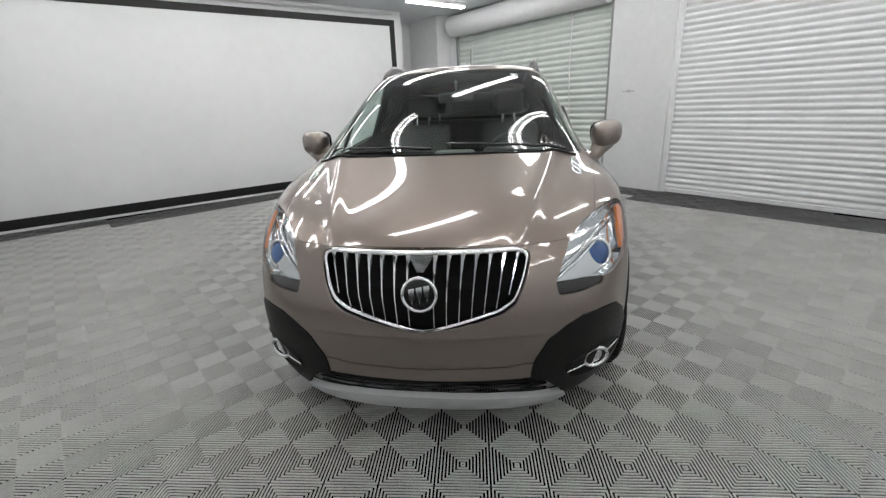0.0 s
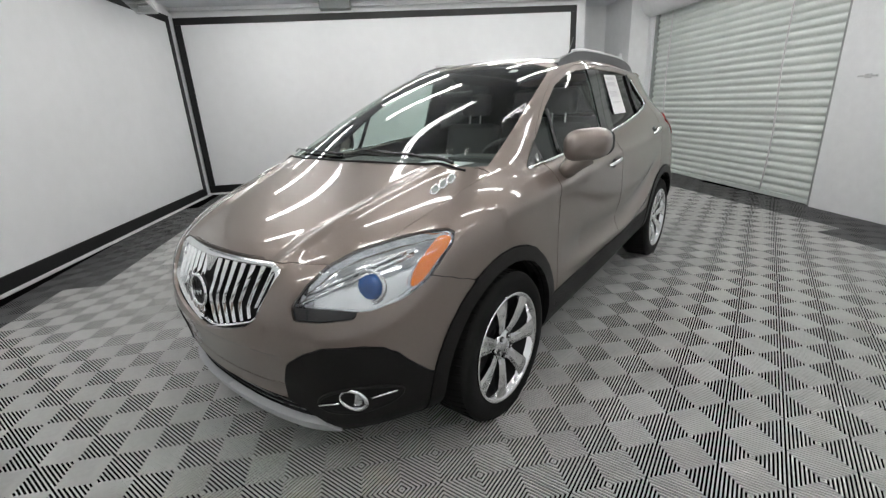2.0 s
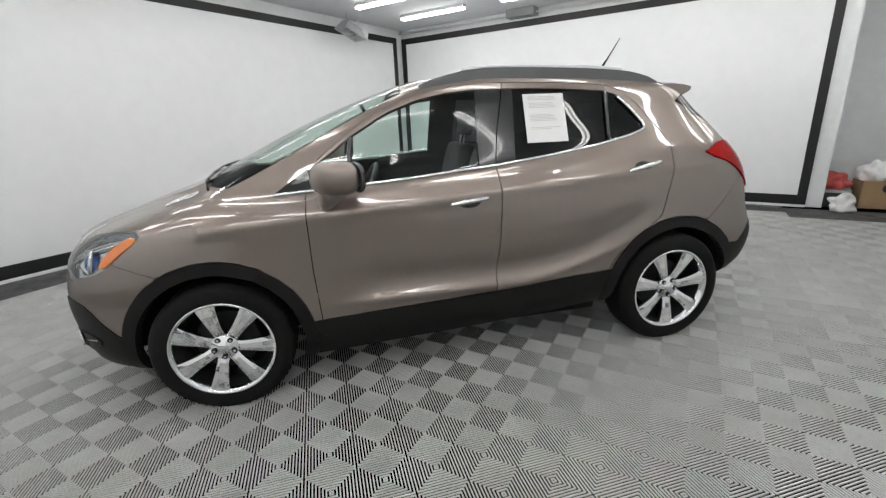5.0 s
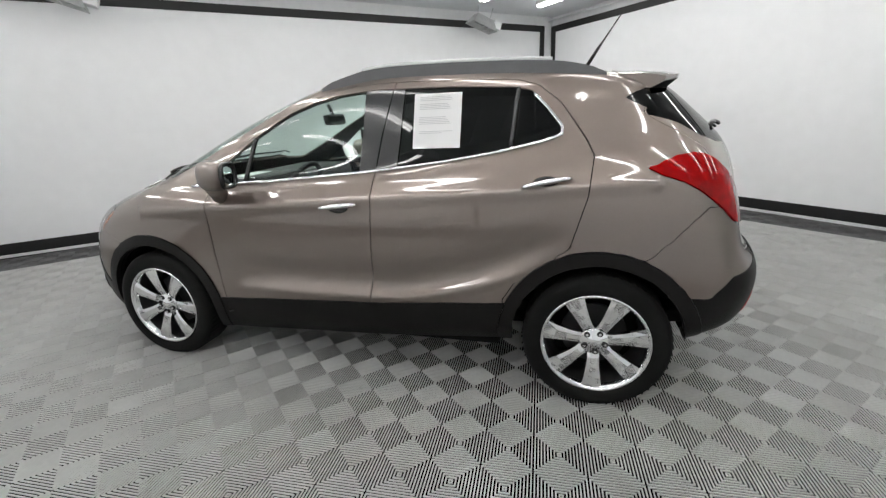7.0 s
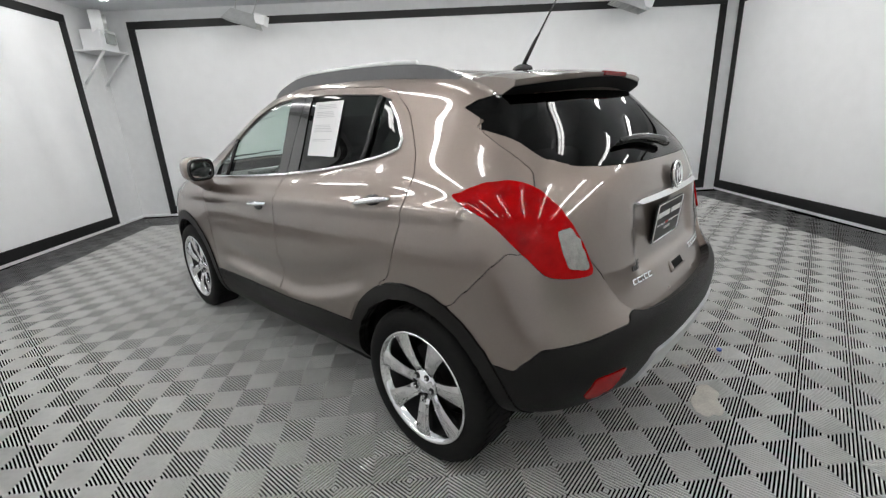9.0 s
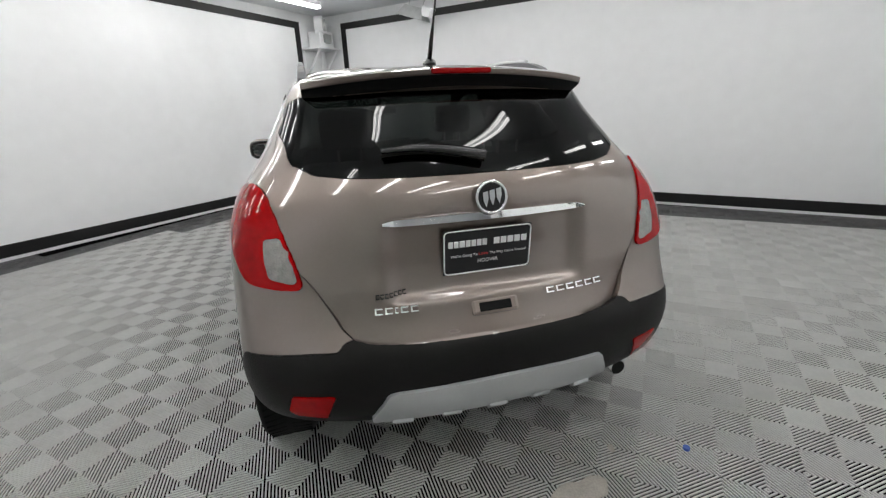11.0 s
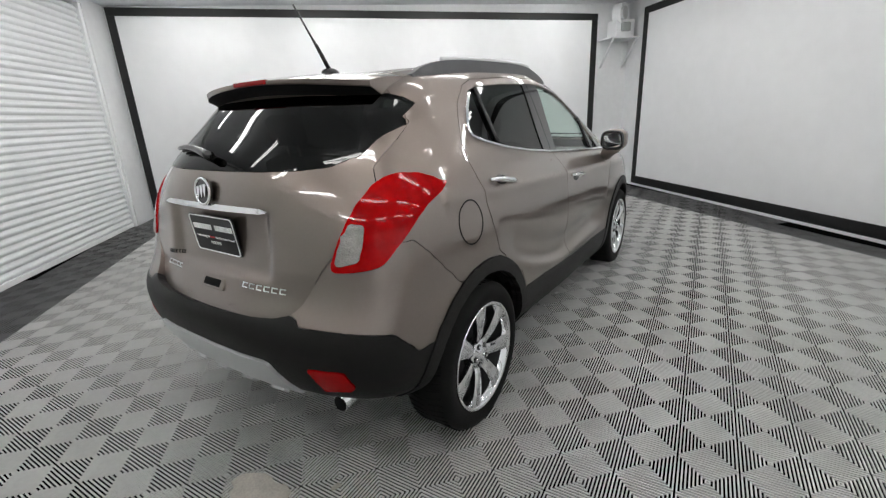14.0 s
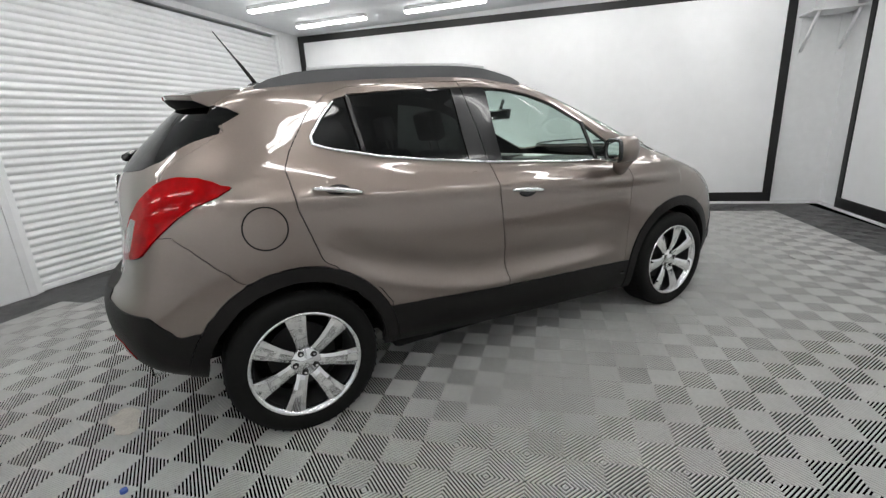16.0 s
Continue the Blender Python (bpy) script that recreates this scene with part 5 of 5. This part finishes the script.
for x, y, s, spin in ((.765, AX_F, 1, 12), (.765, AX_R, 1, 25), (-.765, AX_F, -1, 40), (-.765, AX_R, -1, 5)):
    wheel(car, x, y, s, spin)
    # wheel house
    vs, fs = [], []
    for i in range(25):
        a = radians(2 + 176 * i / 24)
        for xx, rr in ((.79, .400), (.55, .400), (.55, .05)):
            vs.append((s * xx, y + rr * math.cos(a), AX_Z + rr * math.sin(a)))
    fs = [(i * 3 + j, i * 3 + 3 + j, i * 3 + 4 + j, i * 3 + 1 + j) for i in range(24) for j in range(2)]
    mesh_part("wheel_house", vs, fs, SHELL, car, "dark wheel house liner")
box("underbody", (-.54, -1.85, .25), (.54, 1.58, .40), SHELL, car, .03, "dark underbody")
box("underbody", (-.78, -.80, .23), (.78, .82, .38), SHELL, car, .03, "dark underbody")
box("bulkhead", (-.37, -1.98, .30), (.37, -1.70, .80), SHELL, car, .03, "dark radiator bulkhead")
box("engine_block", (-.50, -1.72, .36), (.50, -1.0, .88), SHELL, car, .03, "dark engine bay filling")

# ---- cabin ----
box("cabin_floor", (-.70, -.95, .40), (.70, 1.75, .46), SHELL, car, .01)
bm = bmesh.new()
bm_box(bm, -.66, -1.16, .70, .66, -.66, 1.06, .06)
dash = part("dashboard", bm, SEAT_DARK, car, "dark dashboard")
bm = bmesh.new()
bm_box(bm, .18, -.80, 1.03, .56, -.62, 1.09, .03)
part("instrument_hood", bm, SEAT_DARK, dash)
bm = bmesh.new()
bm_box(bm, -.13, -.74, .82, .13, -.62, 1.08, .03)
part("centre_stack", bm, SEAT_GREY, dash)
wm = pose(.37, -.50, .985, 62, 0, 0)
sw = tube("steering_wheel", [wm @ Vector((.18 * math.cos(a), .18 * math.sin(a), 0)) for a in np.linspace(0, 2 * math.pi, 37)[:-1]], .016, SEAT_DARK, car, "dark steering wheel", closed=True)
for a in (200, 340, 270):
    tube("wheel_spoke", [wm @ Vector((0, 0, -.02)), wm @ Vector((.17 * math.cos(radians(a)), .17 * math.sin(radians(a)), 0))], .018, SEAT_DARK, sw)
bm = bmesh.new()
disc(bm, .06, .04, wm @ pose(0, 0, -.02))
part("horn_pad", bm, SEAT_DARK, sw)


def seat(x, y, w, label, headrests):
    bm = bmesh.new()
    bm_box(bm, x - w / 2, y - .26, .52, x + w / 2, y + .26, .70, .06)
    st = part("seat", bm, SEAT_DARK, car, label, True)
    bm = bmesh.new()
    bm_box(bm, -w / 2, -.07, 0, w / 2, .07, .58, .06, pose(x, y + .25, .64, -16))
    part("seat_back", bm, SEAT_DARK, st, smooth=True)
    for hx in headrests:
        bm = bmesh.new()
        bm_box(bm, -.12, -.045, 0, .12, .045, .17, .04, pose(x + hx, y + .42, 1.26, -12))
        part("headrest", bm, SEAT_DARK, st, smooth=True)
        for px in (-.05, .05):
            tube("headrest_post", [(x + hx + px, y + .40, 1.18), (x + hx + px, y + .42, 1.29)], .006, STEEL, st)


seat(.36, -.10, .48, "dark leather driver seat", (0,))
seat(-.36, -.10, .48, "dark leather passenger seat", (0,))
seat(0, .78, 1.22, "dark rear bench seat", (-.38, .38))
bm = bmesh.new()
bm_box(bm, -.12, -.02, -.035, .12, .02, .035, .015, pose(0, -.42, 1.40, 10))
rv = part("rear_view_mirror", bm, GLOSS_BLACK, car, "black rear-view mirror")
tube("mirror_stem", [(0, -.43, 1.43), (0, -.46, 1.50)], .012, GLOSS_BLACK, rv)
# papers: sheet in the rear window, sheet on the dashboard, windscreen sticker
corners = [surf_s("side", y, z, 1, .003)[0] for y, z in ((.385, 1.243), (.625, 1.243), (.625, 1.498), (.385, 1.498))]
ws = mesh_part("window_sheet", corners, [(0, 1, 2, 3)], PAPER, car, "white printed sheet taped to the rear window", False)
ws.modifiers.new("thickness", "SOLIDIFY").thickness = .001
a, b_, c_, d_ = corners
nn = (b_ - a).cross(d_ - a).normalized()
for v in (.93, .90, .87, .80, .77, .74, .71, .56, .53, .50, .47, .44, .30, .27):
    u1 = .86 - .25 * ((v * 37) % 1)
    q = [a.lerp(b_, uu).lerp(d_.lerp(c_, uu), vv) + nn * .0018 for uu, vv in ((.12, v), (u1, v), (u1, v + .011), (.12, v + .011))]
    mesh_part("print_line", q, [(0, 1, 2, 3)], INK, ws, smooth=False)
ds = box("dash_sheet", (.10, -1.03, 1.064), (.40, -.83, 1.067), PAPER, car, 0, "white paper on the dashboard")
sp_ = [surf("top", x, y)[0] - surf("top", x, y)[1] * .006 for x, y in ((.36, -.40), (.405, -.40), (.40, -.35), (.355, -.35))]
mesh_part("windscreen_sticker", sp_, [(0, 1, 2, 3)], PAPER, car, "small white windscreen sticker", False)


# ---- small things on the floor ----
def scrap(name, x, y, rx, ry, mtl, label, category, turn=0):
    bm = bmesh.new()
    n_ = 18
    ring_ = []
    for i in range(n_):
        a = 2 * math.pi * i / n_
        k_ = 1 + .45 * noise.noise(Vector((math.cos(a) * 1.7, math.sin(a) * 1.7, x * 7)))
        ring_.append(bm.verts.new((rx * k_ * math.cos(a), ry * k_ * math.sin(a), 0)))
    f = bm.faces.new(ring_)
    g = bmesh.ops.extrude_face_region(bm, geom=[f])
    bmesh.ops.translate(bm, verts=[v for v in g["geom"] if isinstance(v, bmesh.types.BMVert)], vec=(0, 0, .0015))
    ob = part(name, bm, mtl, None)
    ob.location, ob.rotation_euler = (x, y, .0003), (0, 0, radians(turn))
    return tagged(ob, label, category)


SPILL = mat("dried_pale_residue", (0.46, 0.43, 0.385), 0.4, spread=0.25, scale=14)
scrap("floor_stain", 1.285, 1.70, .125, .07, SPILL, "dried pale patch on the ribbed tiles", "stain", 150)
scrap("floor_stain", .97, 1.765, .022, .014, SPILL, "small dried beige spot on the tiles", "stain", 20)
bm = bmesh.new()
disc(bm, .014, .012, pose(.83, 2.045, .006), 16)
tagged(part("bottle_cap", bm, mat("blue_cap_plastic", (.05, .12, .5), .4), None), "small blue plastic cap on the tiles", "cap")
scrap("paper_scrap", -.675, .245, .02, .012, PAPER, "tiny white paper scrap under the car", "scrap", 30)
for k_, (x, y) in enumerate(((-2.6, 2.9), (2.9, 3.1), (-.4, -3.4), (3.2, -1.2), (-3.0, -1.5), (1.9, -2.4))):
    scrap("paper_scrap", x, y, .018, .010, PAPER, "tiny white paper scrap on the tiles", "scrap", 40 * k_)

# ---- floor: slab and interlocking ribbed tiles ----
# near-black, matt slab colour puts the shade of deep rib gaps into shallow ones
SLAB = mat("gap_shade_floor_slab", (0.004, 0.004, 0.004), 0.9, spread=0.2, scale=3, spec=0.0)
TILE = mat("grey_tile_plastic", (0.60, 0.60, 0.584), 0.42, spread=0.10, scale=5, random_tint=0.06)
TILE_DARK = mat("charcoal_tile_plastic", (0.12, 0.12, 0.122), 0.40, spread=0.12, scale=5, random_tint=0.1)
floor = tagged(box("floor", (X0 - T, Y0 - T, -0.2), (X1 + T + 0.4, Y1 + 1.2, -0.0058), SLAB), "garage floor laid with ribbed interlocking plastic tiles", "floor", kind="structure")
PITCH, QUAD = 0.3027, 0.15135
TURN_TILES = 3.6
ORIGIN = (0.147, 0.148)


def rib_geometry():
    """Ribs of one tile: four squares whose bars run along alternating diagonals."""
    vs, fs = [], []
    n, q = 16, QUAD
    for qi in range(2):
        for qj in range(2):
            cx, cy = (qi - 0.5) * q, (qj - 0.5) * q
            flip = (qi + qj) % 2
            for k in range(n):
                o = (k + 0.5) / n * 2 - 1
                w = 0.195 * 2 / n
                def half(o_):
                    return max(0.0, 1 - abs(o_)) * q / 2
                pts = []
                for oo in (o - w, o + w):
                    L = half(oo)
                    d = oo * q / 2
                    pts.append(((d - L, d + L), (d + L, d - L)))
                (a0, a1), (b0, b1) = pts
                ring = [a0, a1, b1, b0]
                if flip:
                    ring = [(-x, y) for x, y in ring]
                base = len(vs)
                for z in (0.0, -0.0058):
                    vs += [(cx + x, cy + y, z) for x, y in ring]
                fs.append((base, base + 1, base + 2, base + 3))
                for i in range(4):
                    j = (i + 1) % 4
                    fs.append((base + i, base + 4 + i, base + 4 + j, base + j))
    return vs, fs


RV, RF = rib_geometry()
RV, RF = np.array(RV), np.array(RF)
ca, sa = math.cos(radians(TURN_TILES)), math.sin(radians(TURN_TILES))
tile_meshes = {}
for key, mt in (("grey", TILE), ("dark", TILE_DARK)):
    me = mesh_from("floor_tile", RV, RF, mt)
    bmt = bmesh.new()
    bmt.from_mesh(me)
    bmesh.ops.recalc_face_normals(bmt, faces=bmt.faces)
    bmt.to_mesh(me)
    bmt.free()
    tile_meshes[key] = me
me0 = tile_meshes["grey"]
RF = np.array([list(p.vertices) for p in me0.polygons])
cells = []
for i in range(-22, 23):
    for j in range(-22, 23):
        x = ORIGIN[0] + (i * ca - j * sa) * PITCH
        y = ORIGIN[1] + (i * sa + j * ca) * PITCH
        cells.append((x, y))
inside = [(x, y) for x, y in cells if X0 + 0.1 < x < X1 + 0.12 and Y0 + 0.1 < y < Y1 - 0.02]
BORDER = 0.62


def is_dark(x, y):
    return x < X0 + BORDER or x > X1 - BORDER or y > Y1 - BORDER or y < Y0 + BORDER


near = sorted(inside, key=lambda p: abs(math.hypot(*p) - 2.3))[:300]
chosen = set(near)
for x, y in near:
    ob = new("floor_tile", tile_meshes["dark" if is_dark(x, y) else "grey"])
    ob.parent = floor
    ob.location, ob.rotation_euler = (x, y, 0), (0, 0, radians(TURN_TILES))
R2 = np.array([[ca, -sa], [sa, ca]])
for key, mt in (("grey", TILE), ("dark", TILE_DARK)):
    rest = [p for p in inside if p not in chosen and is_dark(*p) == (key == "dark")]
    allv, allf = [], []
    for k, (x, y) in enumerate(rest):
        v = RV.copy()
        v[:, :2] = v[:, :2] @ R2.T + (x, y)
        allv.append(v)
        allf.append(RF + k * len(RV))
    ob = new("far_floor_tiles", mesh_from("far_floor_tiles", np.concatenate(allv), np.concatenate(allf), mt))
    ob.parent = floor
    tagged(ob, "charcoal ribbed border tiles" if key == "dark" else "grey ribbed tiles", kind="stuff")
